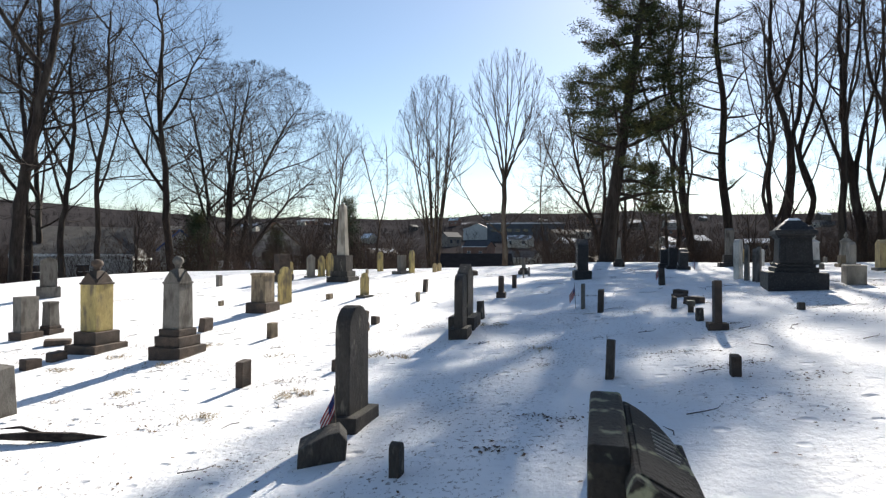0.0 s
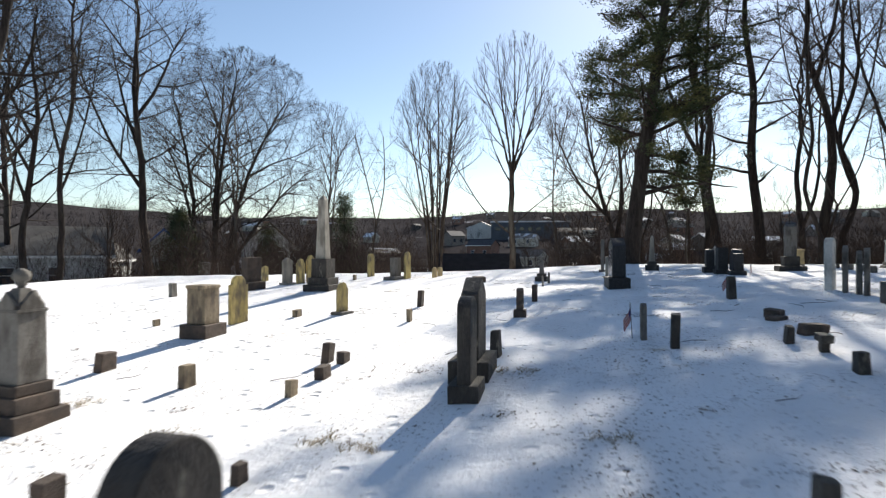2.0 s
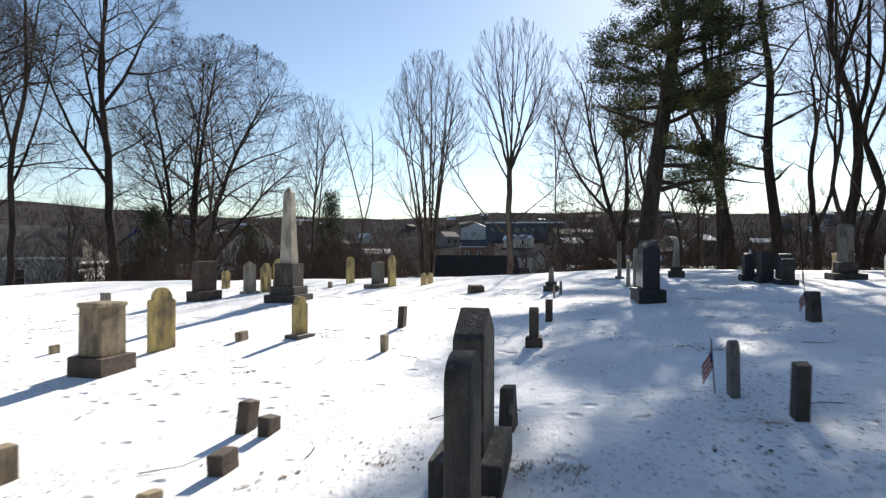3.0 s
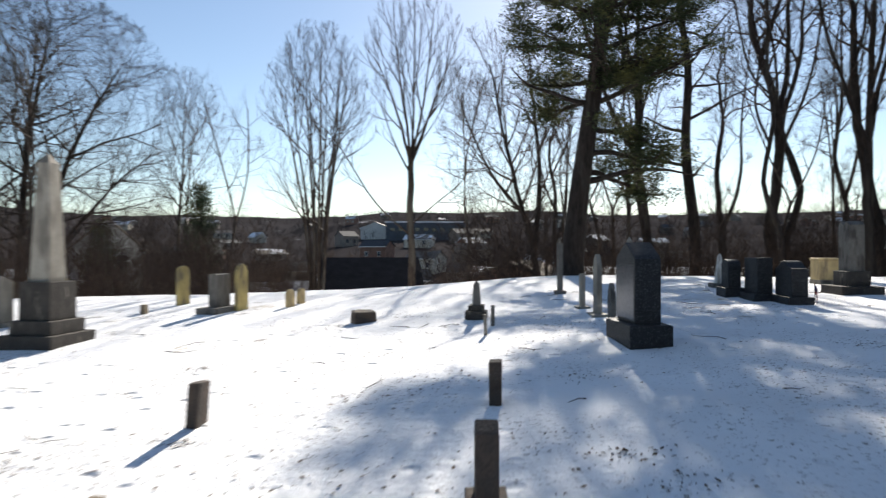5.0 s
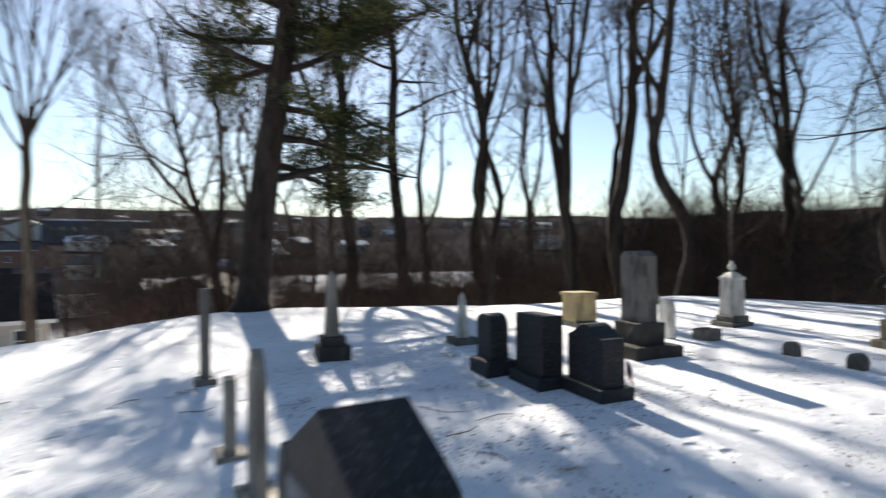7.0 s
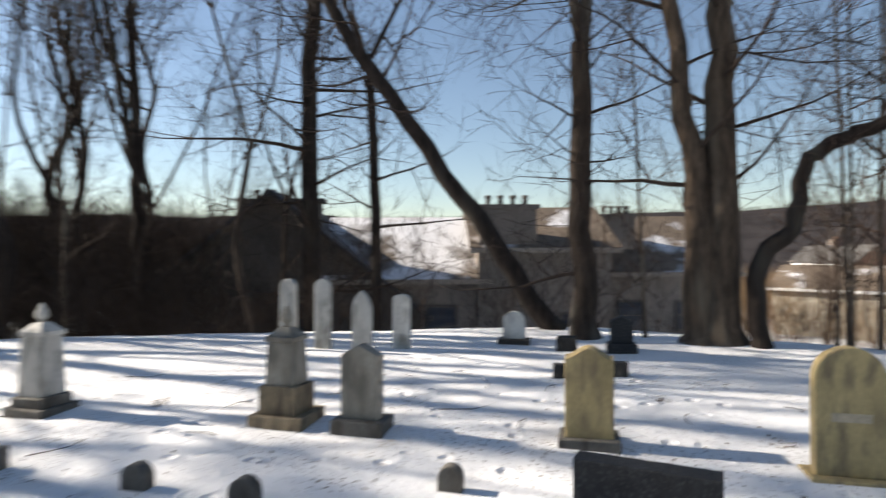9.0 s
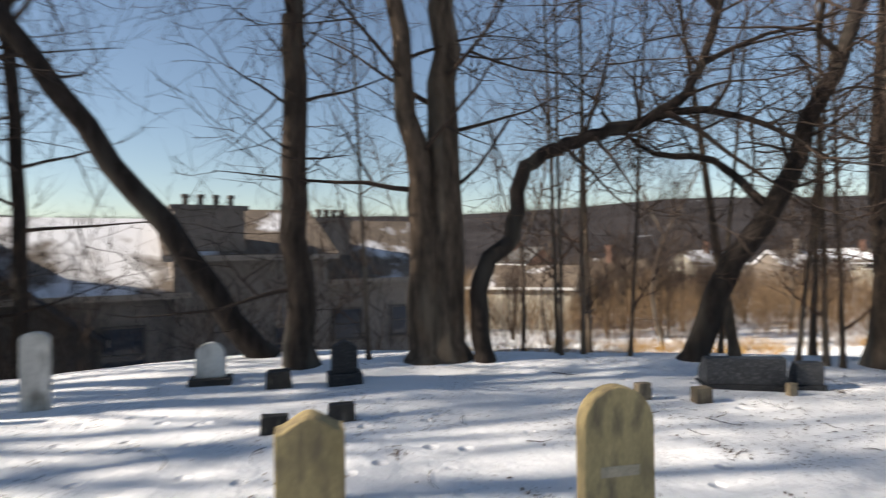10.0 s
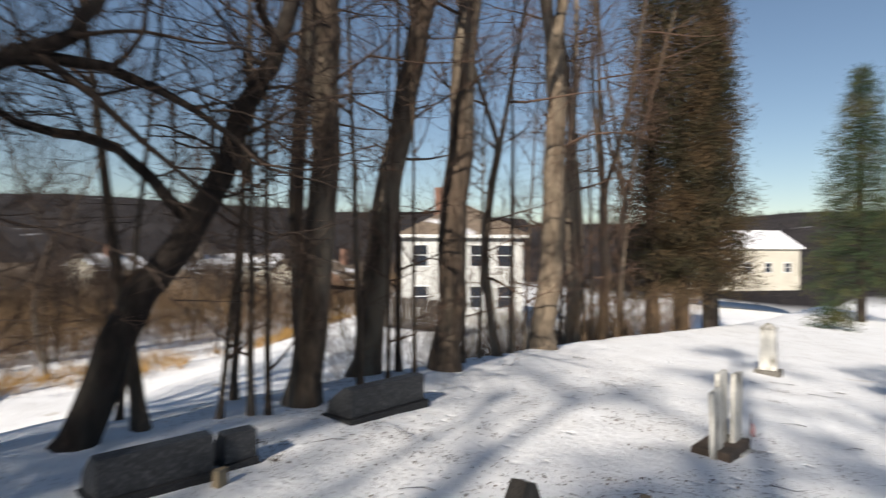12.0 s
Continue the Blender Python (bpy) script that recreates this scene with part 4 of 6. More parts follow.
g.stem([(0.0, 0.24, 0), (0.0, 0.24, 2.0), (0.03, 0.42, 4.2), (0.1, 0.95, 8.5), (0.2, 1.6, 18)], 0.30, 0.06, 10, flare=1.5)
g.stem([(0.0, -0.16, 0), (0.0, -0.14, 3.0), (0.0, -0.2, 6), (0.0, -0.3, 10), (0.1, -0.2, 20)], 0.37, 0.07, 10, flare=1.5)
tree("double_tree", 19.7, 14.9, g, "thick bare tree with a trunk forked in two", M_BARK_WARM)
g = Grower(75, 240, 2.0, 66, 0.2, 0.35, 0.009, 0.14)
g.stem([(0.0, 0.0, 0), (0.03, 0.05, 1.5), (-0.26, -0.38, 2.15), (-0.4, -0.6, 3.3), (-0.85, -1.1, 3.65), (-1.45, -1.72, 3.85), (-2.05, -2.25, 4.2), (-2.45, -2.55, 5.1), (-2.8, -2.7, 7.5), (-3.0, -2.6, 11)], 0.17, 0.04, start=0.42)
g.stem([(-1.45, -1.72, 3.85), (-2.2, -2.4, 4.05), (-3.0, -3.0, 3.7), (-3.7, -3.5, 3.1)], 0.08, 0.02, 6, flare=1)
tree("bent_tree", 19.16, 14.31, g, "bare tree with a trunk bent over in an arc", M_BARK_DARK)
g = Grower(76, 240, 2.1, 62, 0.16, 0.36, 0.009, 0.14)
g.stem([(0, 0, 0), (-0.45, -0.32, 1.5), (-1.05, -0.68, 2.6), (-1.5, -0.92, 3.9), (-1.95, -1.13, 5.2), (-2.5, -1.4, 8), (-2.7, -1.5, 13)], 0.22, 0.05)
g.stem([(-1.0, -0.66, 2.55), (-0.32, -0.22, 3.4), (0.41, 0.33, 3.6), (1.2, 0.8, 4.4)], 0.09, 0.02, 6, flare=1)
tree("crooked_tree", 17.55, 11.28, g, "dark bare tree leaning with a crooked side limb", M_BARK_DARK)

# the row along the bank
BANK = ((15.9, 8.8, 18, 0.25, (-0.04, 0.02), 0), (15.6, 6.4, 19, 0.28, (-0.16, 0.0), 0), (14.2, 5.4, 18, 0.30, (-0.06, 0.0), 0), (12.1, 1.3, 19, 0.34, (-0.03, 0.0), 1), (13.2, 3.2, 15, 0.12, (0.0, 0.0), 0),
        (16.4, 7.3, 16, 0.16, (-0.02, 0.0), 0), (11.0, -2.6, 17, 0.26, (0.0, 0.0), 1), (9.6, -5.5, 17, 0.22, (0.0, 0.0), 0), (10.6, -7.5, 16, 0.2, (0.02, 0.0), 1), (8.2, -9.0, 16, 0.2, (0.0, 0.0), 0))
for i, (x, y, h, r, lean, pale) in enumerate(BANK):
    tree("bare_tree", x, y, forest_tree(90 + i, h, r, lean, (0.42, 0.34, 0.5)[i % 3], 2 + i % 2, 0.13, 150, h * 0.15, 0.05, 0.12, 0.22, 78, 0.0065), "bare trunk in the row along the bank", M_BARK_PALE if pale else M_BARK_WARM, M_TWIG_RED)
SAPLINGS = ((19.1, 12.8, 8, 0.045), (18.8, 12.5, 9, 0.05), (18.2, 12.0, 7, 0.04), (18.9, 12.9, 8, 0.04), (16.3, 9.6, 7, 0.06), (16.1, 9.5, 8, 0.05), (16.6, 9.9, 6, 0.05), (17.2, 10.6, 8, 0.1), (15.0, 7.0, 7, 0.05), (20.3, 15.9, 7, 0.05), (13.6, 3.9, 7, 0.05),
            (15.3, 7.7, 9, 0.07), (15.0, 6.1, 10, 0.08), (14.6, 6.6, 8, 0.05), (13.9, 4.6, 9, 0.06), (12.9, 2.6, 10, 0.08), (12.6, 1.9, 8, 0.05), (11.8, 0.3, 10, 0.09), (11.5, -0.8, 9, 0.06), (16.9, 8.9, 9, 0.07), (17.8, 10.2, 8, 0.05), (19.6, 11.6, 9, 0.06), (10.6, -1.9, 9, 0.07), (10.2, -3.8, 10, 0.08), (9.3, -4.6, 9, 0.06))
for i, (x, y, h, r) in enumerate(SAPLINGS):
    rs = np.random.RandomState(200 + i)
    g = Grower(120 + i, 70, h * 0.17, 58, 0.2, 0.12, 0.006)
    lx, ly = rs.normal(0, 0.35, 2) if i != 7 else (0.9, 0.5)
    g.stem([(0, 0, 0), (lx * 0.4, ly * 0.4, h * 0.4), (lx, ly, h)], r, 0.012, 6)
    tree("sapling", x, y, g, "thin bare sapling at the bank", M_BARK_WARM, M_TWIG_RED, "sapling", "saplings")

# thin young trees on the slopes, three kinds set out many times
YOUNG = ((27.2, 30.8), (29.2, 29.2), (31.0, 25.2), (30.5, 27.4), (24.6, 24.4), (36.0, 1.0), (40.0, -4.0), (34.5, -8.0), (38.0, -12.0), (30.5, -16.0), (44.0, 3.0), (27.0, -22.0), (35.0, -21.0), (42.0, -18.0), (23.5, -26.0), (47.0, -10.0),
         (14.8, 45.6), (18.2, 51.6), (14.4, 39.2), (23.6, 40.4), (29.4, 44.2), (32.6, 36.4), (30.2, 33.0), (12.6, 44.6), (6.8, 41.6), (-5.4, 47.2), (-15.6, 46.2), (-30.2, 36.4))
kinds = []
for i in range(3):
    x, y = YOUNG[i]
    kinds.append(tree("young_tree", x, y, forest_tree(160 + i, 11.5 + i, 0.085 + 0.02 * i, (0.03 * i, 0.0), 0.45, 2, 0.2, 90, 2.6, 0.08, 0.25, 0.2), "thin bare young tree on the slope", M_BARK, M_TWIG, "tree", "young trees"))
for i, (x, y) in enumerate(YOUNG[3:]):
    copy_thing(kinds[i % 3], pose(x, y, ground_z(x, y) - 0.12, 0, 0, i * 73) @ Matrix.Scale(0.85 + 0.09 * (i % 5), 4))

# evergreens at the end of the lane and in the valley
conifer(6.4, -12.0, 20, 5.4, M_HEDGE, 301, "tall brown-green evergreen beside the lane")
conifer(4.7, -13.4, 21, 5.6, M_HEDGE, 302, "tall brown-green evergreen beside the lane")
conifer(2.9, -15.0, 20, 5.4, M_HEDGE, 303, "tall brown-green evergreen beside the lane")
conifer(1.8, -18.0, 20, 4.4, M_HEDGE, 304, "tall brown-green evergreen beside the lane")
conifer(-12.0, -29.3, 18.5, 10.0, M_SPRUCE, 305, "green spruce standing in the open snow", "spruce_tree")
conifer(-10.3, 56.8, 10.2, 4.0, M_SPRUCE, 306, "small dark spruce below the brow", "spruce_tree")
conifer(-22.0, 49.5, 8.0, 7.5, M_SPRUCE, 307, "dark bushy evergreen beside the houses", "spruce_tree")
conifer(-19.0, 61.0, 8.5, 5.5, M_SPRUCE, 308, "dark evergreen among the houses", "spruce_tree")

rs = np.random.RandomState(77)
M_TANBRUSH = mat("tan_brush_twigs", (0.17, 0.115, 0.07), 0.9, spread=0.4, scale=0.6, bump=0, grain=4, island=0.35, spec=0.0)
M_BROWNBRUSH = mat("brown_brush_twigs", (0.057, 0.042, 0.034), 0.9, spread=0.4, scale=0.6, bump=0, grain=4, island=0.35, spec=0.0)
# greyer than the near brush: the haze of distance is in this colour
M_FARWOOD_HAZED = mat("hazed_far_wood_twigs", (0.056, 0.050, 0.050), 0.9, spread=0.4, scale=0.02, bump=0, grain=1, island=0.4, spec=0.0)
M_STRAW = mat("orange_tan_grass", (0.36, 0.22, 0.08), 0.9, spread=0.3, scale=0.6, bump=0, grain=4, island=0.35, spec=0.0)


def scatter(n, x0, x1, y0, y1, keep=None):
    out = []
    while len(out) < n:
        x, y = rs.uniform(x0, x1), rs.uniform(y0, y1)
        if keep is None or keep(x, y):
            out.append((x, y, ground_z(x, y) - 0.05))
    return out


thicket("brush", scatter(950, -42, 12, 36, 66, lambda x, y: abs(x - 2) > 4.5 and (x > -22 or y > 52 or rs.rand() < 0.6)), "leafless brown brush on the valley slope", 401, (1.2, 4.6), 36, M_BROWNBRUSH, 0.016, 0.5)
thicket("brush", scatter(1100, 13, 52, 38, 68), "leafless brown brush under the trees", 402, (1.2, 4.6), 36, M_BROWNBRUSH, 0.014, 0.45)
thicket("brush", scatter(380, 29, 46, 29, 40), "dark leafless brush on the wooded slope", 410, (2.5, 6.5), 30, M_BRUSH, 0.02, 0.5)
thicket("brush", scatter(170, 22, 31, 9, 33, lambda x, y: y > 24 or rs.rand() < 0.3), "leafless brush before the houses", 403, (1.0, 3.4), 30, None, 0.012, 0.5)
def lower_edge(x, y):
    return 0.85 * x - 0.52 * y > 34 + 2 * math.sin(y * 0.4) and not (32 < x < 44 and y > 4) and math.hypot(x - 16.6, y + 23.4) > 6.5


thicket("brush", scatter(1500, 18, 66, -36, 12, lower_edge), "tan leafless brush behind the lower field", 404, (0.8, 3.6), 26, M_TANBRUSH, 0.012, 0.5)
thicket("brush", scatter(1700, 22, 80, -50, 12, lambda x, y: lower_edge(x, y) and 0.85 * x - 0.52 * y > 38), "brown leafless brush behind the lower field", 408, (1.8, 5.0), 26, M_TANBRUSH, 0.014, 0.45)
thicket("field_grass", scatter(420, 20, 46, -22, 8, lambda x, y: 30.5 < 0.85 * x - 0.52 * y < 34.5 and noise.noise(Vector((x / 3, y / 3, 1))) > 0.0), "tan tall grass at the edge of the field", 409, (0.25, 0.8), 24, M_STRAW, 0.012, 1.0)
thicket("brush", scatter(190, 3, 16, -16, -1, lambda x, y: 1.5 < 0.85 * x - 0.52 * y - 9.3 < 8.0), "brown brush along the fence behind the trees", 411, (0.8, 2.4), 26, M_BROWNBRUSH, 0.012, 0.5)
thicket("brush", scatter(210, 5, 17, -14, 7, lambda x, y: 0.2 < 0.85 * x - 0.52 * y - 9.3 < 3.4), "thin tan brush along the bank", 405, (0.6, 2.4), 22, M_TANBRUSH, 0.007, 0.45)


def ring_places(n, r0, r1, power=1.0):
    out = []
    for _ in range(n):
        a, r = rs.uniform(-0.9, 4.2), r0 + (r1 - r0) * rs.rand() ** power
        x, y = r * math.sin(a), r * math.cos(a)
        if r < 300 and noise.noise(Vector((x / 16, y / 9, 5))) > (0.02 if abs(a - 0.05) < 0.35 else 0.25):
            continue
        out.append((x, y, ground_z(x, y) - 0.3))
    return out


thicket("valley_woods", ring_places(7500, 90, 520, 1.0), "far leafless woods on the valley floor", 406, (2.5, 7.0), 12, M_FARWOOD_HAZED, 0.05, 0.6)
thicket("hill_woods", ring_places(7500, 300, 1300, 0.8), "far leafless woods on the hills", 407, (4.0, 8.0), 12, M_FARWOOD_HAZED, 0.10, 0.55)


# small round-headed trees on the valley slope, four kinds set out many times
kinds = []
for i, (x, y) in enumerate(((-9.0, 50.0), (-17.0, 47.0), (21.0, 66.0), (-6.0, 63.0))):
    h = (6.5, 8.5, 10.5, 7.5)[i]
    g = Grower(700 + i)
    roots = [stem_line(g, [(0, 0, 0), (0.2 * s, 0.1 * s, h * 0.3), (0.55 * s, 0.3 * math.sin(s * 3), h * 0.62)], 0.09, 0.03, 5, 3, start=0.4) for s in ((-1.2, 0.2, 1.3), (0.1, 0.9), (-0.5, 0.6), (-1.6, -0.4, 0.6, 1.6))[i]]
    fill_crown(g, 710 + i, roots, (0, 0, h * 0.62), (h * (0.36, 0.3, 0.24, 0.42)[i], h * 0.32, h * 0.4), 46, tip=0.012, up=0.4, angle=44, limb=0.5, per=(4, 3, 4), twig=0.8)
    kinds.append(tree("small_tree", x, y, g, "small bare round-headed tree on the valley slope", M_BARK_DARK, M_TWIG, group="small valley trees"))
n = 0
while n < 120:
    a, r = rs.uniform(-0.75, 0.8), rs.uniform(48, 120)
    x, y = 2 + r * math.sin(a), r * math.cos(a)
    if y < 42 or (abs(x + 0.1) < 6 and y < 66) or (abs(x - 13.4) < 6 and 50 < y < 62) or (0.0 < a < 0.16 and rs.rand() < 0.6):
        continue
    copy_thing(kinds[n % 4], pose(x, y, ground_z(x, y) - 0.12, 0, 0, n * 77) @ Matrix.Scale(rs.uniform(0.7, 1.15) * (1 + 0.004 * (r - 48)), 4))
    n += 1
while n < 165:
    x, y = rs.uniform(18, 60), rs.uniform(-36, 10)
    if lower_edge(x, y):
        copy_thing(kinds[n % 4], pose(x, y, ground_z(x, y) - 0.12, 0, 0, n * 77) @ Matrix.Scale(rs.uniform(0.6, 1.1), 4))
        n += 1


# ---- houses ----
M_LICHEN = mat("lichen_stained_stone", (0.026, 0.023, 0.019), 0.85, spread=0.3, scale=7, bump=0.6, grain=50, second=(0.22, 0.23, 0.15), second_scale=7.0, second_at=0.62, second_soft=0.03)
M_SIDING = mat("white_siding", (0.52, 0.52, 0.50), 0.7, spread=0.1, scale=0.6, bump=0.1, grain=4)
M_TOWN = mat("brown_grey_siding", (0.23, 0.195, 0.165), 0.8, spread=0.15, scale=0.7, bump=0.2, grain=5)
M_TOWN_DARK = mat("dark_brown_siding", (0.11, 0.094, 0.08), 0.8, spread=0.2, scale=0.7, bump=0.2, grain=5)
M_CREAM = mat("cream_siding", (0.5, 0.46, 0.38), 0.7, spread=0.1, scale=0.6, bump=0.1, grain=4)
M_BRICK = mat("dull_brick", (0.22, 0.12, 0.085), 0.85, spread=0.2, scale=2, bump=0.3, grain=12)
M_ROOF = mat("dark_shingles", (0.05, 0.05, 0.055), 0.85, spread=0.25, scale=1.5, bump=0.3, grain=9)
M_ROOF_GREY = mat("grey_shingles", (0.085, 0.08, 0.075), 0.85, spread=0.25, scale=1.5, bump=0.3, grain=9)
M_ROOF_BLACK = mat("black_shingles", (0.018, 0.018, 0.021), 0.9, spread=0.25, scale=1.5, bump=0.3, grain=9, spec=0.1)
M_ROOF_SNOW = mat("snowy_shingles", (0.16, 0.13, 0.105), 0.8, spread=0.2, scale=1.5, bump=0.3, grain=9, second=(0.78, 0.78, 0.8), second_scale=0.35, second_at=0.50, second_soft=0.05)
M_ROOF_BROWN = mat("brown_shingles", (0.15, 0.115, 0.085), 0.85, spread=0.2, scale=1.5, bump=0.3, grain=9, second=(0.7, 0.7, 0.72), second_scale=0.4, second_at=0.63, second_soft=0.05)
M_ROOF_WHITE = mat("snow_covered_roof", (0.76, 0.76, 0.78), 0.8, spread=0.1, scale=1.0, bump=0.2, grain=6, second=(0.25, 0.22, 0.2), second_scale=0.5, second_at=0.62)
M_PANE = mat("dark_window_glass", (0.03, 0.035, 0.045), 0.08, spread=0.1, bump=0, spec=0.6)
M_TRIM = mat("white_trim", (0.7, 0.7, 0.68), 0.6, spread=0.05, bump=0)
M_FASCIA = mat("pale_brown_trim", (0.32, 0.27, 0.22), 0.7, spread=0.15, bump=0.1)
# roof snow with the blue of sky-lit shadow put into its colour
M_SNOW_SHADE_BLUE = mat("shaded_snow_blue", (0.05, 0.12, 0.35), 0.5, spread=0.15, bump=0.1)


def house(x, y, w, d, h, roof_h, turn, wall_mat, roof_mat, label, windows=(), chimney=None, z=None, overhang=0.35, gable=True, name="house"):
    """A house with its ridge along its local x; windows are (side, u, z, width, height), sides f, b, l, r."""
    t = thing(name, x, y, label, "house", turn, group="houses", z=z)
    bm = bmesh.new()
    a, b = w / 2, d / 2
    pts = [(-a, -b, -1.5), (a, -b, -1.5), (a, b, -1.5), (-a, b, -1.5), (-a, -b, h), (a, -b, h), (a, b, h), (-a, b, h)]
    vs = [bm.verts.new(p) for p in pts]
    inset = 0 if gable else min(a, b) * 0.95
    r1, r2 = bm.verts.new((-a + inset, 0, h + roof_h - 0.05)), bm.verts.new((a - inset, 0, h + roof_h - 0.05))
    for q in ((vs[0], vs[1], vs[5], vs[4]), (vs[2], vs[3], vs[7], vs[6]), (vs[1], vs[2], vs[6], r2, vs[5]) if gable else (vs[1], vs[2], vs[6], vs[5]), (vs[3], vs[0], vs[4], r1, vs[7]) if gable else (vs[3], vs[0], vs[4], vs[7]), (vs[3], vs[2], vs[1], vs[0])):
        bm.faces.new(q)
    wall = part("wall", bm, wall_mat, t)
    bm = bmesh.new()
    o, k = overhang, overhang * roof_h / b
    th = 0.18
    for sy in (-1, 1):
        e = [(-a - o, sy * (b + o), h - k), (a + o, sy * (b + o), h - k), (a + (o if gable else -inset), 0, h + roof_h), (-a - (o if gable else -inset), 0, h + roof_h)]
        lo = [bm.verts.new(p) for p in e]
        up = [bm.verts.new((p[0], p[1], p[2] + th)) for p in e]
        bm.faces.new(lo)
        bm.faces.new(up[::-1])
        for i in range(4):
            bm.faces.new((lo[i], lo[(i + 1) % 4], up[(i + 1) % 4], up[i]))
    if not gable:
        for sx in (-1, 1):
            tri = [(sx * (a + o), -b - o, h - k), (sx * (a + o), b + o, h - k), (sx * (a - inset), 0, h + roof_h)]
            lo = [bm.verts.new(p) for p in tri]
            up = [bm.verts.new((p[0], p[1], p[2] + th)) for p in tri]
            bm.faces.new(lo)
            bm.faces.new(up[::-1])
            for i in range(3):
                bm.faces.new((lo[i], lo[(i + 1) % 3], up[(i + 1) % 3], up[i]))
    bmesh.ops.recalc_face_normals(bm, faces=bm.faces)
    roof = part("roof", bm, roof_mat, t)
    for sy in (-1, 1):
        part("fascia", box(bmesh.new(), w + 2 * o, 0.05, 0.2, h - k - 0.04, y=sy * (b + o + 0.028)), M_FASCIA if wall_mat in (M_TOWN, M_TOWN_DARK) else M_TRIM, roof)
    if chimney:
        cx, cy, cw, cd, ch = chimney
        bm = box(bmesh.new(), cw, cd, ch, h * 0.6, cx, cy, bevel=0.02)
        box(bm, cw * 1.12, cd * 1.12, 0.15, h * 0.6 + ch - 0.002, cx, cy)
        stack = part("chimney", bm, wall_mat if wall_mat in (M_TOWN, M_TOWN_DARK) else M_BRICK, roof)
        if name == "row_house":
            for i in range(4):
                along_x = cw > cd
                off = (i - 1.5) * 0.22 * max(cw, cd)
                part("flue", lathe(bmesh.new(), [(0.1, h * 0.6 + ch + 0.14), (0.09, h * 0.6 + ch + 0.42), (0.14, h * 0.6 + ch + 0.44), (0.12, h * 0.6 + ch + 0.55)], 10, cx + (off if along_x else 0), cy + (0 if along_x else off)), M_TOWN_DARK, stack)
    for side, u, zz, ww, hh in windows:
        m = {"f": pose(u, -b, zz), "b": pose(u, b, zz, 0, 0, 180), "l": pose(-a, u, zz, 0, 0, -90), "r": pose(a, u, zz, 0, 0, 90)}[side]
        bm = bmesh.new()
        f = 0.09
        box(bm, ww + 2 * f, 0.08, f, hh)
        box(bm, ww + 2 * f + 0.1, 0.14, f, -f)
        box(bm, f, 0.08, hh - 0.004, 0.002, -ww / 2 - f / 2)
        box(bm, f, 0.08, hh - 0.004, 0.002, ww / 2 + f / 2)
        box(bm, ww - 0.004, 0.05, 0.05, hh / 2)
        win = part("window", bm, M_TOWN_DARK if wall_mat in (M_TOWN, M_TOWN_DARK) else M_TRIM, t)
        win.matrix_local = m @ pose(0, -0.03, 0)
        part("pane", box(bmesh.new(), ww, 0.02, hh, 0), M_PANE, win)
    return t


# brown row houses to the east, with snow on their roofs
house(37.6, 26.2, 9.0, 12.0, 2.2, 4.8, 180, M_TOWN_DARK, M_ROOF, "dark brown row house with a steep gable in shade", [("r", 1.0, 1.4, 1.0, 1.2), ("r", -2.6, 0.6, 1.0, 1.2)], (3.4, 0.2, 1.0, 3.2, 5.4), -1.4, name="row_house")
house(37.2, 20.9, 6.4, 8.0, 3.7, 2.5, -90, M_TOWN, M_ROOF_SNOW, "brown-grey row house with a snowy roof", [("f", -1.6, 0.7, 1.5, 1.8), ("f", 1.5, 0.7, 1.2, 1.8)], None, -1.5, name="row_house")
house(36.4, 15.2, 5.4, 7.0, 4.9, 1.7, -90, M_TOWN, M_ROOF_BROWN, "brown-grey row house with a wide chimney", [("f", 1.2, 1.0, 1.0, 1.2)], (-1.5, -3.1, 2.3, 1.0, 3.55), -1.5, name="row_house")
house(38.4, 9.6, 6.4, 7.0, 4.0, 2.4, -90, M_TOWN, M_ROOF_BROWN, "brown-grey row house with a low porch roof", [("f", -1.4, 1.4, 1.1, 1.2), ("f", 1.2, 1.4, 1.1, 1.2)], (-1.6, -2.0, 1.6, 0.8, 4.0), -1.6, name="row_house")

# white house beyond the bank
house(16.6, -23.4, 7.6, 7.0, 5.3, 1.9, 6, M_SIDING, M_ROOF_BROWN, "white two-storey house with a hipped roof", [("b", u, zz, 0.8, 1.3) for u in (-2.6, -0.9, 0.9, 2.6) for zz in (0.7, 3.3)] + [("l", u, zz, 0.8, 1.3) for u in (-1.6, 1.2) for zz in (0.7, 3.3)], (1.5, 0.5, 0.7, 0.7, 5.2), -0.55, gable=False)
house(-17.0, -68.5, 13.0, 8.0, 4.2, 2.2, 20, M_CREAM, M_ROOF_WHITE, "long pale house across the snow", [("b", u, 0.9, 1.0, 1.2) for u in (-4.5, -1.5, 1.5, 4.5)], None, 0.2)
house(50.0, -10.0, 8.0, 6.0, 3.0, 1.4, 40, M_CREAM, M_ROOF_BROWN, "low pale shed beyond the lower field", [("f", 0, 0.8, 1.2, 1.0)], None, -2.4)

# houses in the valley
house(-33.6, 50.2, 8.5, 7.0, 3.4, 2.2, 37, M_SIDING, M_ROOF_GREY, "long white house behind the trees", [("f", -2.6, 1.2, 0.9, 1.2), ("f", 0.5, 1.2, 0.9, 1.2)], None, -1.7)
house(-35.2, 57.4, 7.0, 5.4, 3.2, 2.4, 104, M_SIDING, M_ROOF_GREY, "pale gabled house behind the trees", [("l", 0.8, 1.2, 0.8, 1.1)], None, -1.9)
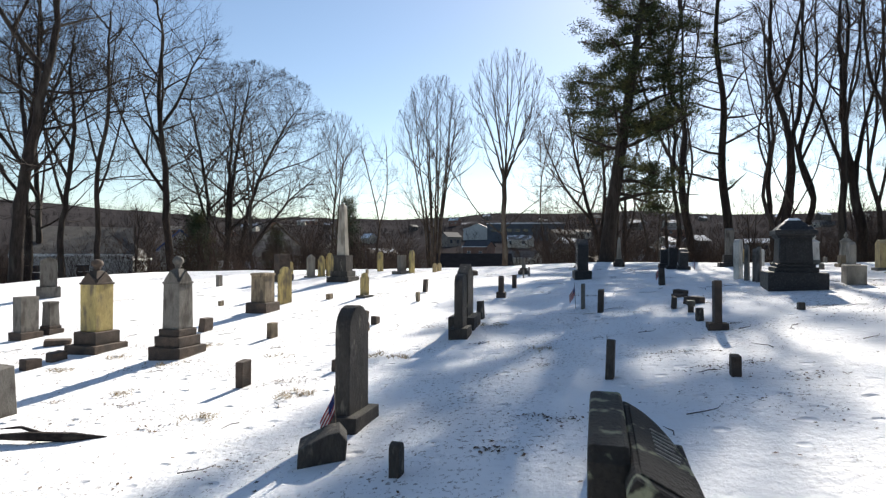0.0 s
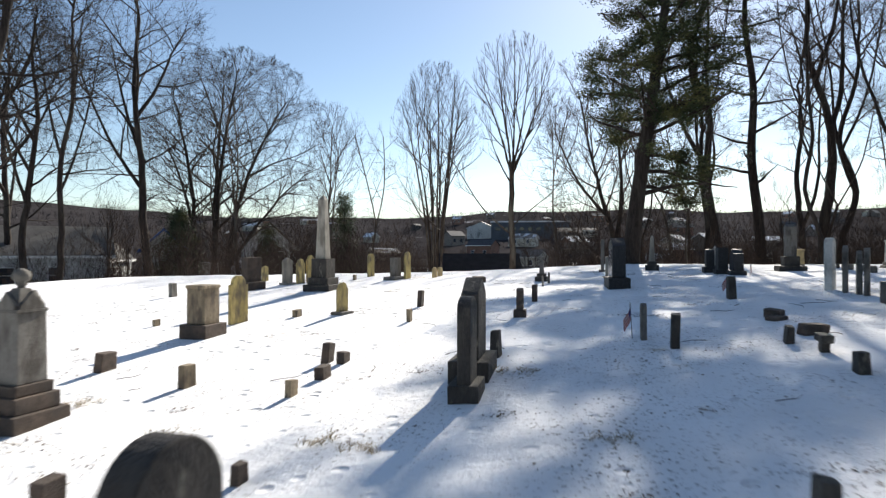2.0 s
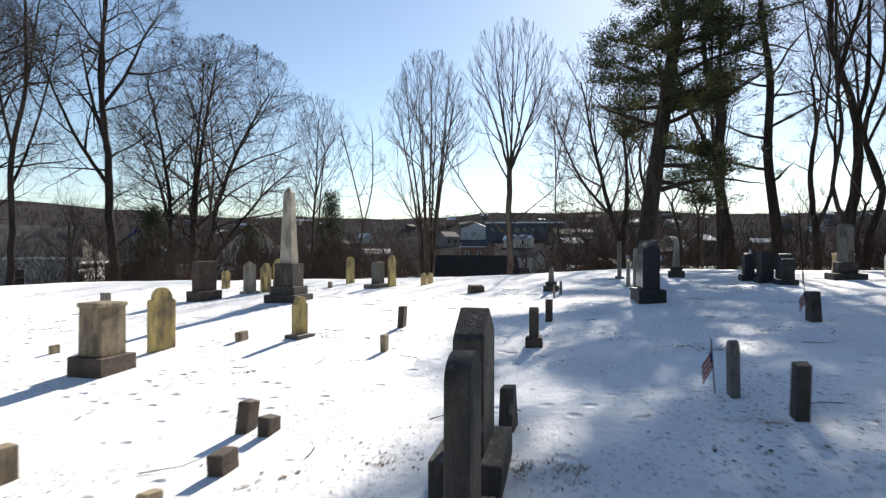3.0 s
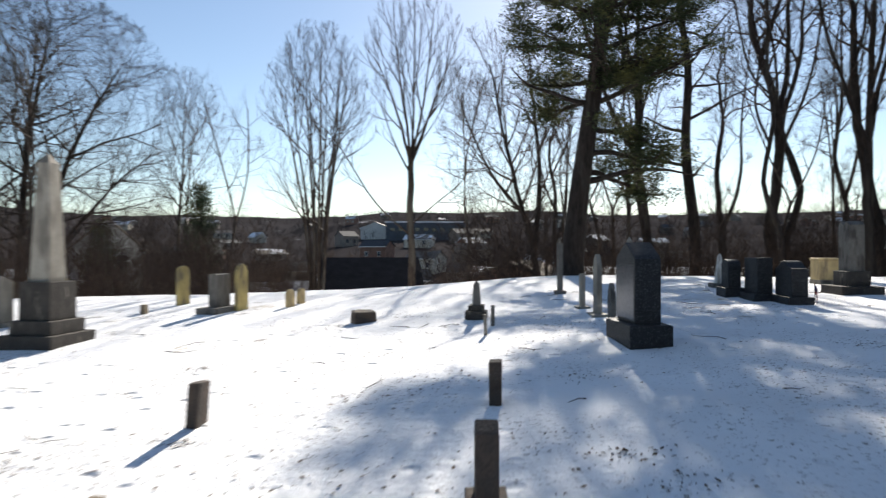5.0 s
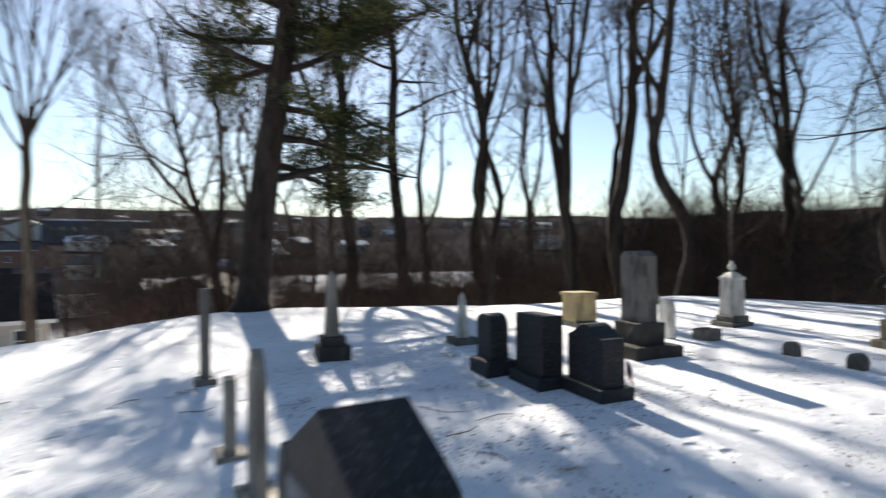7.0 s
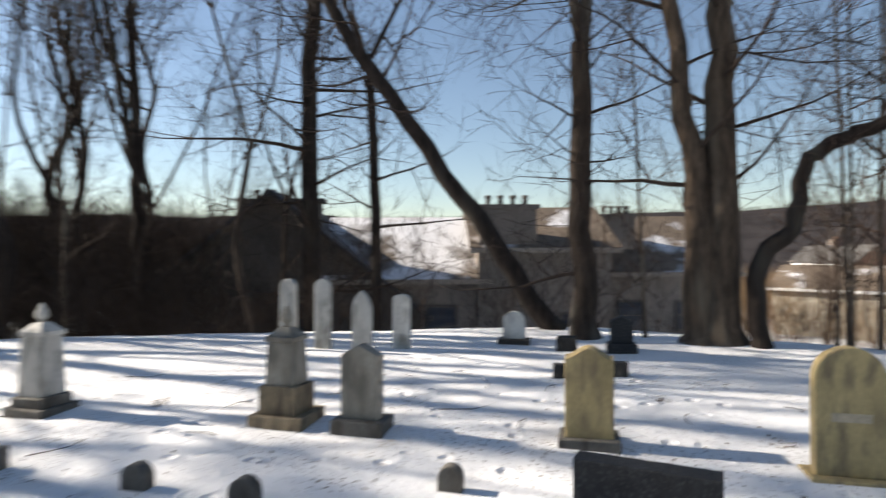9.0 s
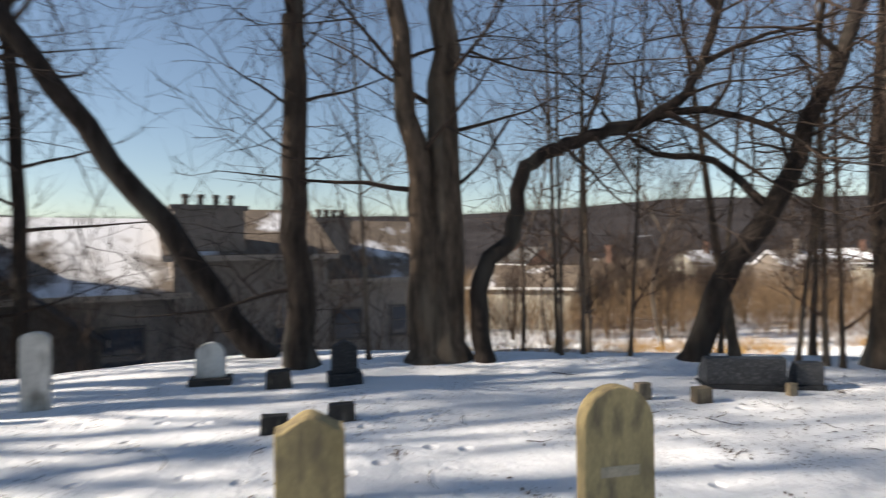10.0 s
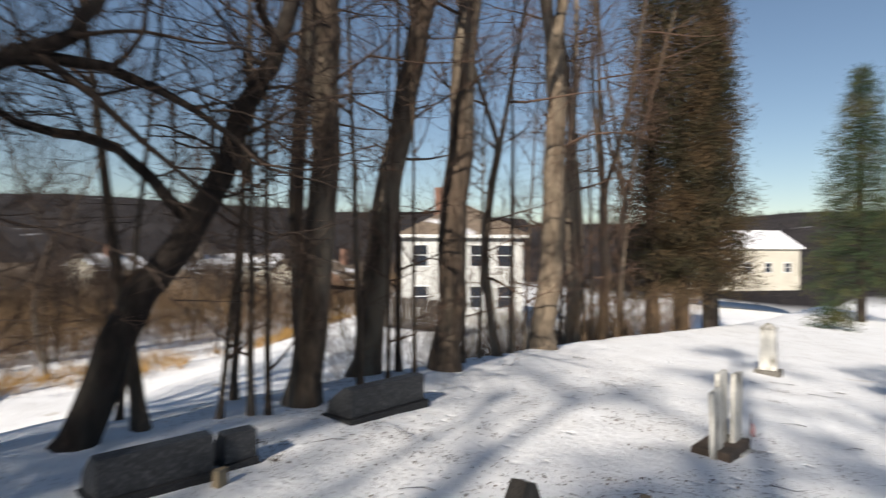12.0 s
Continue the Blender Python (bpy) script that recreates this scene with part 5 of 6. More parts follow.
house(-28.2, 58.5, 6.0, 3.6, 4.4, 1.7, 117, M_SIDING, M_SNOW_SHADE_BLUE, "narrow white house, its snowy roof painted the blue of shade", [("l", 0, 2.2, 0.8, 1.1)], None, -2.2)
house(-22.6, 71.0, 8.0, 5.8, 4.2, 2.7, 110, M_SIDING, M_ROOF_BROWN, "white gabled house with a snowy porch", [("l", -1.2, 2.6, 0.8, 1.1), ("l", 1.2, 2.6, 0.8, 1.1)], (0, 0.3, 0.7, 0.7, 4.6), -1.8)
house(-25.6, 66.0, 5.0, 4.0, 2.2, 1.0, 20, M_SIDING, M_ROOF_WHITE, "low shed with a snowy roof", (), None, -2.6)
house(1.9, 59.5, 7.0, 7.0, 2.6, 2.1, 3, M_CREAM, M_ROOF_BLACK, "house with a large dark shingle roof", [("f", -2.5, 0.9, 1.0, 1.1), ("f", 2.5, 0.9, 1.0, 1.1)], None, -3.1)
house(13.4, 56.0, 7.0, 8.0, 3.0, 1.6, 60, M_BRICK, M_ROOF_BROWN, "low brown house with a shallow gable", [("l", 1.5, 1.2, 0.8, 1.0)], None, -3.2)
house(-6.5, 66.0, 5.0, 5.0, 2.4, 1.4, 20, M_CREAM, M_ROOF_WHITE, "small pale house with a snowy roof", (), None, -4.4)
house(31.0, 75.0, 36.0, 9.0, 3.4, 1.2, -8, M_BRICK, M_ROOF_WHITE, "long low building with a snowy roof", [("f", u, 1.0, 1.6, 1.2) for u in (-14, -9, -4, 1, 6, 11)], None, -4.2, name="long_building")
FAR = ((-6, 118, 10, 2), (8, 126, 11, 1), (22, 140, 10, 0), (35, 118, 14, 2), (15, 170, 12, 1), (30, 185, 16, 0), (45, 160, 30, 2), (-14, 150, 11, 1), (2, 200, 12, 2), (60, 190, 26, 2), (52, 118, 12, 0), (75, 150, 14, 1), (18, 240, 14, 1), (38, 260, 20, 0), (-40, 140, 12, 0), (-60, 160, 12, 1), (5, 150, 9, 0), (85, 105, 30, 2), (-2, 92, 9, 0), (24, 96, 9, 1))
for i, (x, y, w, k) in enumerate(FAR):
    w = min(w, 14) * 0.75
    house(x, y, w, 6, 3 + 0.6 * (i % 3), 1.8, (i * 47) % 90 - 45, (M_TOWN, M_CREAM, M_BRICK)[k], (M_ROOF_SNOW, M_ROOF_GREY, M_ROOF)[i % 3], "small far house in the valley", [("f", u, 1.2, 1.0, 1.3) for u in (-w * 0.25, w * 0.25)])
rf = np.random.RandomState(88)
for i in range(56):
    a, r = rf.uniform(-0.5, 0.75), rf.uniform(210, 640)
    w = rf.uniform(6, 11)
    house(r * math.sin(a), r * math.cos(a), w, rf.uniform(5, 7), rf.uniform(2.5, 4.5), rf.uniform(1.2, 2.2), rf.uniform(-50, 50), (M_CREAM, M_TOWN, M_BRICK, M_TOWN_DARK)[i % 4], (M_ROOF_SNOW, M_ROOF_GREY, M_ROOF_WHITE, M_ROOF)[(i * 7 + i // 4) % 4], "small far house in the valley", [("f", u, 1.2, 1.0, 1.3) for u in (-w * 0.25, w * 0.25)])
# far white church with a spire, and a long dark mill beside it
church_z = ground_z(1.4, 300)
church = house(1.4, 300, 8, 14, 5, 3, 80, M_SIDING, M_ROOF_SNOW, "far white church with a thin pointed steeple", name="church", z=church_z)
bm = box(bmesh.new(), 2.2, 2.2, 13.0 - 8.0 - church_z, 0, -4)
box(bm, 1.7, 1.7, 8.0, 13.0 - 8.1 - church_z, -4, taper=0.04)
part("steeple", bm, M_SIDING, church)
M_SLATE = mat("blue_grey_panels", (0.05, 0.06, 0.075), 0.7, spread=0.15, scale=0.5, bump=0.1, grain=3)
mill = thing("long_mill", 24.0, 285.0, "far long dark mill with a flat snowy roof", "building", -4, group="houses")
wall = part("wall", box(bmesh.new(), 36, 14, 10.5, -3), M_SLATE, mill)
part("roof", box(bmesh.new(), 36.6, 14.6, 0.6, 7.5), M_ROOF_WHITE, mill)
for i in range(9):
    part("window", box(bmesh.new(), 2.0, 0.1, 1.6, 3.6, x=-15 + i * 3.75, y=-7.03), M_PANE, wall)

# houses beyond the lower field to the south-east
for i, (x, y, w, turn) in enumerate(((64, -34, 9, 30), (52, -52, 10, 70), (78, -30, 10, 10), (46, -74, 11, 50), (72, -62, 12, 80), (96, -42, 12, 20), (36, -60, 9, 64), (60, -84, 12, 35), (104, -10, 11, 60), (88, 4, 10, 15))):
    house(x, y, w * 0.8, 6, 3.4 + 0.8 * (i % 3), 2.0, turn, (M_CREAM, M_TOWN, M_BRICK, M_CREAM)[i % 4], (M_ROOF_BROWN, M_ROOF_SNOW, M_ROOF_GREY)[i % 3], "house among the bare trees beyond the field", [("b", u, 1.2 + 2.0 * (i % 2), 1.0, 1.3) for u in (-w * 0.25, 0, w * 0.25)] + [("l", u, 1.2, 1.0, 1.3) for u in (-1.6, 1.6)], (0.5, 0.5, 0.7, 0.7, 5.0))


# board fences behind the bank
M_BOARD = mat("weathered_pale_boards", (0.36, 0.30, 0.22), 0.85, spread=0.35, scale=3, bump=0.3, grain=20, second=(0.16, 0.13, 0.1), second_scale=2.0, second_at=0.58)
M_BOARD_DARK = mat("dark_stained_boards", (0.055, 0.045, 0.038), 0.85, spread=0.35, scale=3, bump=0.3, grain=20)


def board_fence(x, y, turn, run, high, material, label):
    """Upright boards on posts and two rails, each board set on the ground."""
    fence = thing("board_fence", x, y, label, "fence", turn, group="fences", z=0.0)
    mesh = link_mesh("board", box(bmesh.new(), 0.165, 0.022, high, 0, bevel=0.004), material)
    n = int(run / 0.186)
    for i in range(n):
        u = -run / 2 + i * 0.186
        gz = ground_z(*(fence.matrix_world @ Vector((u, 0, 0))).xy)
        ob = new("board", mesh)
        ob.parent = fence
        ob.matrix_local = pose(u, 0, gz + 0.06 + 0.02 * math.sin(i * 1.7), 0, 0.6 * math.sin(i * 2.3), 0)
        if i % 12 == 0:
            part("post", box(bmesh.new(), 0.1, 0.1, high + 0.25, 0, x=u, y=0.065, bevel=0.006), material, fence).matrix_local = pose(0, 0, gz - 0.15)
            if i + 12 < n:
                g2 = ground_z(*(fence.matrix_world @ Vector((u + 12 * 0.186, 0, 0))).xy)
                for k in (0.3, 0.8):
                    part("rail", box(bmesh.new(), 12 * 0.186 - 0.11, 0.04, 0.09, 0), material, fence).matrix_local = pose(u + 6 * 0.186, 0.034, (gz + g2) / 2 + k * high, 0, -math.degrees(math.atan2(g2 - gz, 12 * 0.186)), 0)
    return fence


board_fence(10.2, -10.3, math.degrees(math.atan2(-11.5, -2.6)), 11.8, 1.5, M_BOARD, "weathered pale board fence behind the row of trees")
board_fence(18.2, -14.4, 4, 5.2, 1.7, M_BOARD_DARK, "dark stained board fence before the white house")
conifer(-6.3, -21.5, 1.7, 3.0, M_SPRUCE, 309, "low green bush at the end of the lane", "bush")

# ---- gravestones: west part ----
monument(-2.95, 10.15, 1.86, 0.37, "slim grey pedestal monument with a gabled cap and urn", M_GREY, M_BROWN, ((0.70, 0.70, 0.22), (0.56, 0.56, 0.19), (0.46, 0.46, 0.13)), "gothic", taper=0.95)
monument(-5.15, 11.1, 1.86, 0.41, "yellow-stained pedestal monument with a dark ball finial", M_YELLOW, M_BROWN, ((0.80, 0.80, 0.16), (0.58, 0.58, 0.26)), "gothic", taper=1.02, cap_material=M_BROWN)
tablet(-7.95, 12.7, 1.0, 0.44, 0.26, "square", M_GREY, (0.54, 0.42, 0.2), "pale thick slab on a dark base block", material_base=M_BROWN)
monument(-7.8, 13.3, 0.8, 0.27, "small grey pedestal stone", M_GREY, M_BROWN, ((0.40, 0.40, 0.14), (0.32, 0.32, 0.08)), "flat")
tablet(-12.6, 19.5, 1.45, 0.5, 0.4, "peaked", M_GREY, (0.7, 0.6, 0.4), "tall grey stone with a pointed top", turn=40)
tablet(-3.65, 6.75, 0.66, 0.5, 0.34, "square", M_GREY, None, "rough grey block leaning in the snow", lean=(3, -6))
monument(-3.32, 15.4, 1.08, 0.45, "square brown block monument on a wide base", M_DRAB, M_BROWN, ((0.65, 0.65, 0.28),), "flat", taper=0.98)
tablet(-3.2, 16.85, 1.1, 0.5, 0.1, "shouldered", M_YELLOW, None, "yellow-stained marble tablet in the snow", turn=64)
obelisk(-2.8, 22.6, 3.12, 0.36, "tall grey-tan obelisk on a stepped dark base", M_OBELISK, M_DARK, ((0.95, 0.95, 0.2), (0.74, 0.74, 0.22), (0.56, 0.56, 0.62)))
tablet(-0.9, 17.4, 0.76, 0.3, 0.12, "shouldered", M_YELLOW, (0.42, 0.36, 0.1), "small yellow-stained marker on a base", turn=62, material_base=M_GREY)
tablet(1.3, 5.65, 1.26, 0.49, 0.16, "round", M_DARK, (0.62, 0.36, 0.19), "tall dark round-topped headstone", turn=78, lean=(0, 0))
stub = thing("slant_marker", 1.24, 4.68, "low dark slant-topped marker by a headstone", "gravestone", 14, (0, 3), sink=0.04)
part("block", outline_slab(bmesh.new(), [(-0.2, 0), (0.2, 0), (0.21, 0.24), (0.14, 0.32), (0.05, 0.3), (-0.2, 0.17)], 0.34, 0.015), M_DARK, stub)
small_flag(1.32, 4.92, 0.56, 200, 1.3)
# the pair by the path
tablet(2.27, 10.25, 1.14, 0.46, 0.15, "segment", M_DARK, (0.56, 0.34, 0.2), "dark narrow headstone seen beside a larger one", turn=82)
tablet(2.33, 11.2, 1.26, 0.66, 0.22, "peaked", M_DARK, (0.9, 0.5, 0.28), "larger dark headstone on a broad base", turn=82)
tablet(3.19, 15.75, 0.6, 0.2, 0.14, "peaked", M_BROWN, (0.27, 0.26, 0.18), "small dark marker on a square base", turn=82, lean=(0, 1))
polished = tablet(6.1, 20.12, 1.36, 0.74, 0.35, "peaked", M_GRANITE, (1.0, 0.58, 0.3), "dark granite headstone with a polished face", turn=86)
part("polished_face", box(bmesh.new(), 0.7, 0.012, 0.72, 0.34, y=0.179, bevel=0.003), M_POLISHED, polished, "smooth polished granite face")
tablet(6.47, 22.6, 1.1, 0.34, 0.09, "gothic", M_OBELISK, (0.5, 0.3, 0.06), "tall thin pale tablet on a slab", turn=82)
tablet(6.43, 21.85, 0.66, 0.36, 0.08, "gothic", M_GREY, None, "pointed grey tablet in the snow", turn=78)
tablet(6.52, 23.55, 0.68, 0.2, 0.09, "square", M_OBELISK, (0.34, 0.26, 0.06), "thin pale marker on a slab", turn=82)
tablet(6.9, 26.2, 1.22, 0.16, 0.12, "square", M_GREY, (0.28, 0.26, 0.1), "slender grey post stone", turn=82)
obelisk(8.86, 26.7, 1.36, 0.22, "small pale pointed marker on a dark base", M_OBELISK, M_DARK, ((0.5, 0.5, 0.22), (0.36, 0.36, 0.14)), taper=0.5)
obelisk(4.31, 22.85, 0.7, 0.15, "small grey obelisk on a dark sloped base", M_GREY, M_DARK, ((0.38, 0.38, 0.16), (0.28, 0.28, 0.1)), taper=0.7)
obelisk(11.04, 26.3, 0.88, 0.2, "small white pointed marker on a base", M_WHITE, M_GREY, ((0.44, 0.44, 0.12),), taper=0.4)
tablet(10.15, 24.4, 0.8, 0.42, 0.26, "segment", M_GRANITE, (0.56, 0.44, 0.22), "small dark granite headstone on a base", turn=78)
tablet(10.25, 23.62, 0.86, 0.62, 0.3, "square", M_GRANITE, (0.76, 0.46, 0.16), "dark granite headstone of a pair", turn=78)
tablet(10.4, 22.85, 0.82, 0.66, 0.3, "serpentine", M_GRANITE, (0.8, 0.46, 0.16), "dark granite headstone of a pair", turn=78)
small_flag(10.78, 22.7, 0.4, 250, 1.2)
monument(13.98, 26.4, 0.68, 0.5, "yellowish low block stone", M_TAN, M_GREY, ((0.62, 0.5, 0.12),), "flat", taper=0.95)
tablet(14.11, 24.5, 0.7, 0.3, 0.1, "round", M_WHITE, None, "small pale tablet in the snow", turn=80)
# the twin-topped stele
stele = thing("monument", 12.56, 23.9, "tall pale twin-topped shaft on a dark base", "monument", 74, group="monuments", sink=0.02)
zz = steps(stele, ((0.98, 0.8, 0.18), (0.6, 0.46, 0.32)), M_DARK)
bm = outline_slab(bmesh.new(), [(-0.24, 0), (0.24, 0), (0.23, 0.98), (0.12, 1.06), (0.015, 0.98), (0.0, 0.94), (-0.015, 0.98), (-0.12, 1.06), (-0.23, 0.98)], 0.3)
bmesh.ops.translate(bm, verts=bm.verts, vec=(0, 0, zz - 0.004))
part("shaft", bm, M_GREY, stele)

# back row near the brow
tablet(-5.45, 23.2, 1.12, 0.62, 0.3, "square", M_BROWN, (0.84, 0.5, 0.3), "broad brown headstone on a base", turn=66)
tablet(-4.64, 24.5, 0.98, 0.4, 0.12, "peaked", M_OBELISK, (0.5, 0.34, 0.1), "pale pointed tablet on a base", turn=60)
tablet(-4.3, 24.95, 0.92, 0.36, 0.1, "shouldered", M_YELLOW, None, "yellow-stained tablet near the brow", turn=60)
tablet(-4.03, 25.3, 1.02, 0.36, 0.1, "shouldered", M_YELLOW, None, "yellow-stained tablet near the brow", turn=60)
tablet(-6.0, 25.9, 0.6, 0.28, 0.1, "round", M_YELLOW, None, "small yellow-stained tablet near the brow", turn=60)
tablet(-2.05, 26.9, 0.92, 0.34, 0.1, "round", M_YELLOW, None, "yellow-stained round tablet near the brow", turn=60)
tablet(-0.85, 25.5, 0.82, 0.46, 0.2, "square", M_GREY, (0.9, 0.5, 0.14), "grey stone sharing a base", turn=66)
tablet(-0.42, 25.6, 1.02, 0.32, 0.1, "shouldered", M_YELLOW, None, "tall yellow-stained tablet on a shared base", turn=60)
tablet(0.58, 25.9, 0.4, 0.24, 0.1, "round", M_TAN, None, "small tan marker near the brow", turn=60)
tablet(0.75, 26.4, 0.36, 0.22, 0.1, "round", M_TAN, None, "small tan marker near the brow", turn=60)

# ---- gravestones: east of the path ----
tablet(4.9, 12.85, 0.56, 0.2, 0.09, "round", M_GREY, None, "thin weathered post stone beside a flag", turn=80, lean=(0, 4))
small_flag(4.76, 12.95, 0.55, 215, 1.1)
small_flag(7.8, 16.95, 0.55, 215, 1.1)
tablet(6.4, 9.25, 0.78, 0.34, 0.11, "square", M_BROWN, (0.36, 0.3, 0.13), "narrow brown headstone leaning on its base", turn=76, lean=(0, 4))
big = thing("monument", 9.95, 13.95, "massive dark granite monument with an overhanging cap", "monument", 72, group="monuments", sink=0.03)
zz = steps(big, ((1.42, 1.2, 0.4), (1.06, 0.88, 0.12), (0.94, 0.78, 0.08)), M_GRANITE)
part("die", box(bmesh.new(), 0.84, 0.7, 0.60, zz, taper=0.93, bevel=0.02), M_GRANITE, big)
part("panel", box(bmesh.new(), 0.5, 0.02, 0.38, zz + 0.1, y=-0.345, bevel=0.006), M_GRANITE, big)
part("panel", box(bmesh.new(), 0.02, 0.42, 0.38, zz + 0.1, x=-0.412, bevel=0.006), M_GRANITE, big)
zz += 0.597
bm = box(bmesh.new(), 0.84, 0.7, 0.07, zz, taper=1.1, bevel=0.01)
box(bm, 1.02, 0.86, 0.13, zz + 0.067, bevel=0.035)
box(bm, 0.92, 0.76, 0.09, zz + 0.194, taper=0.8, bevel=0.02)
box(bm, 0.70, 0.58, 0.14, zz + 0.281, taper=0.5, bevel=0.03)
part("cap", bm, M_GRANITE, big)
part("snow", box(bmesh.new(), 0.40, 0.34, 0.07, zz + 0.40, taper=0.55, bevel=0.025), M_SNOWCAP, big)
part("snow", box(bmesh.new(), 0.6, 0.14, 0.035, 0.395, x=0.1, y=-0.51, taper=0.8, bevel=0.012), M_SNOWCAP, big)
for i, (dx, dy, hh, ww) in enumerate(((0, 0, 1.16, 0.36), (0.0, -0.55, 1.0, 0.34), (0.04, -0.95, 0.9, 0.34), (-0.02, -1.3, 0.96, 0.3))):
    tablet(10.09 + dx, 17.22 + dy, hh, ww, (0.16, 0.1, 0.1, 0.1)[i], ("round", "gothic", "gothic", "gothic")[i], M_WHITE if i == 0 else M_GREY, None, "thin pale marble slab in a close row" if i == 0 else "thin weathered grey pointed slab in a close row", turn=(50, 58, 62, 56)[i], lean=(0, (-1, 2, -3, 1)[i]))
tablet(11.39, 14.05, 0.44, 0.6, 0.4, "square", M_OBELISK, None, "low tan block with worn writing", turn=70, lean=(0, 0), bars=0)
# the large stone in the foreground, tilted
front = thing("gravestone", 3.16, 2.06, "dark stone with a tipped arched face and lichen", "gravestone", 79, (0, -1), sink=0.16)
part("base", box(bmesh.new(), 1.1, 0.6, 0.2, -0.05, y=-0.12, bevel=0.02, rough=0.012), M_DARK, front)
bm = outline_slab(bmesh.new(), [(-0.42, 0), (0.42, 0), (0.42, 0.99), (0.40, 1.03), (0.0, 1.04), (-0.38, 1.03), (-0.42, 0.98)], 0.145, 0.018)
bmesh.ops.translate(bm, verts=bm.verts, vec=(0, 0, 0.145))
part("slab", bm, M_LICHEN, front)
part("backing", box(bmesh.new(), 0.94, 0.27, 0.8, 0.147, x=-0.06, y=-0.209, taper=0.97, bevel=0.02, rough=0.012), M_LICHEN, front)
arc = [(-0.35 + 0.77 * math.cos(math.radians(105) * i / 20), 0.27 * math.sin(math.radians(105) * i / 20) ** 0.8) for i in range(1, 21)]
arch = part("arched_face", outline_slab(bmesh.new(), [(-0.56, 0), (0.42, 0)] + arc, 0.08, 0.016), M_LICHEN, front)
arch.matrix_local = pose(0, -0.065, 1.10, 116, 0, 0)
panel = part("panel", outline_slab(bmesh.new(), [(-0.5, 0.02), (0.34, 0.02)] + [(-0.02 + 0.9 * u, 0.86 * v) for u, v in arc], 0.02, 0.004), M_LICHEN, arch)
panel.matrix_local = pose(0, 0.038, 0.0)
for i in range(7):
    line = part("worn_line", box(bmesh.new(), 0.012, 0.004, 0.09 + 0.01 * (i % 3)), M_LETTER, arch)
    line.matrix_local = pose(-0.2 + 0.05 * i, 0.05, 0.10)

FOOT = ((-5.46, 9.7, 0.18, 0.3, 0), (-5.4, 10.3, 0.16, 0.34, 0), (-0.68, 7.65, 0.36, 0.2, 0), (-7.45, 21.8, 0.44, 0.24, 1), (-5.13, 16.8, 0.15, 0.16, 2),
        (0.48, 8.25, 0.17, 0.14, 0), (0.08, 10.75, 0.2, 0.16, 2), (0.26, 11.55, 0.17, 0.24, 0), (0.05, 12.55, 0.3, 0.2, 0), (0.32, 12.42, 0.17, 0.22, 0), (-1.68, 11.55, 0.32, 0.22, 2), (-3.67, 12.75, 0.3, 0.3, 0),
        (-2.0, 17.45, 0.17, 0.24, 2), (0.88, 16.0, 0.26, 0.15, 2), (0.9, 17.95, 0.39, 0.2, 0), (3.66, 17.85, 0.4, 0.19, 0), (2.63, 12.2, 0.38, 0.22, 3), (2.23, 23.4, 0.18, 0.3, 1),
        (5.12, 12.05, 0.48, 0.2, 3), (4.15, 6.65, 0.45, 0.17, 3), (5.48, 6.35, 0.22, 0.18, 0), (6.55, 11.85, 0.23, 0.18, 3), (6.44, 10.12, 0.22, 0.2, 3), (7.75, 16.65, 0.48, 0.28, 3), (8.4, 10.6, 0.13, 0.18, 3), (-2.4, 25.5, 0.2, 0.16, 2),
        (4.2, 21.3, 0.32, 0.08, 1), (4.45, 22.05, 0.34, 0.1, 1))
for x, y, hh, ww, k in FOOT:
    footstone(x, y, hh, ww, 0, "square", (M_BROWN, M_GREY, M_DRAB, M_DARK)[k], ("small brown foot marker in the snow", "small grey foot marker in the snow", "small tan foot marker in the snow", "small dark foot marker in the snow")[k], lean=(random.uniform(-3, 3), random.uniform(-5, 5)))
footstone(1.98, 4.15, 0.26, 0.12, 0.09, "round", M_DARK, "small dark round-topped foot marker")
footstone(3.51, 4.12, 0.5, 0.14, 0.1, "square", M_BROWN, "narrow dark foot marker")
cross = footstone(6.68, 11.25, 0.2, 0.16, 0, "square", M_DARK, "dark foot marker with a broad cap")
part("cap", box(bmesh.new(), 0.36, 0.14, 0.09, 0.17, bevel=0.015, rough=0.01), M_DARK, cross)
for x, y, w, d, hh, turn in ((-6.57, 11.9, 0.5, 0.3, 0.12, 30), (7.27, 13.7, 0.36, 0.2, 0.06, 30), (7.41, 14.1, 0.36, 0.26, 0.12, 50), (2.28, 23.15, 0.4, 0.3, 0.22, 20), (7.1, 12.3, 0.4, 0.2, 0.14, 20)):
    t = thing("flat_marker", x, y, "low flat stone block lying in the snow", "gravestone", turn, (3, 2), "flat markers", sink=0.03)
    part("block", box(bmesh.new(), w, d, hh + 0.03, 0, bevel=0.03, rough=0.02, seed=int(x * 13)), M_BROWN, t)

# ---- gravestones: east part, lit from behind ----
monument(16.15, 24.5, 1.14, 0.34, "slender pale pedestal monument with an urn", M_WHITE, M_GREY, ((0.54, 0.54, 0.1), (0.42, 0.42, 0.12)), "urn", 74, 0.85)
s1 = monument(15.68, 21.6, 1.15, 0.34, "pale pedestal monument with a small urn", M_OBELISK, M_DRAB, ((0.62, 0.58, 0.14), (0.44, 0.42, 0.3)), "urn", 74, 0.86)
tablet(15.35, 20.75, 0.9, 0.4, 0.2, "peaked", M_OBELISK, (0.56, 0.42, 0.16), "pale peaked headstone on a base", turn=74, material_base=M_GREY)
tablet(14.92, 18.5, 0.94, 0.46, 0.26, "serpentine", M_TAN, (0.58, 0.44, 0.1), "tan headstone with a scrolled top on a base", turn=74, material_base=M_GREY)
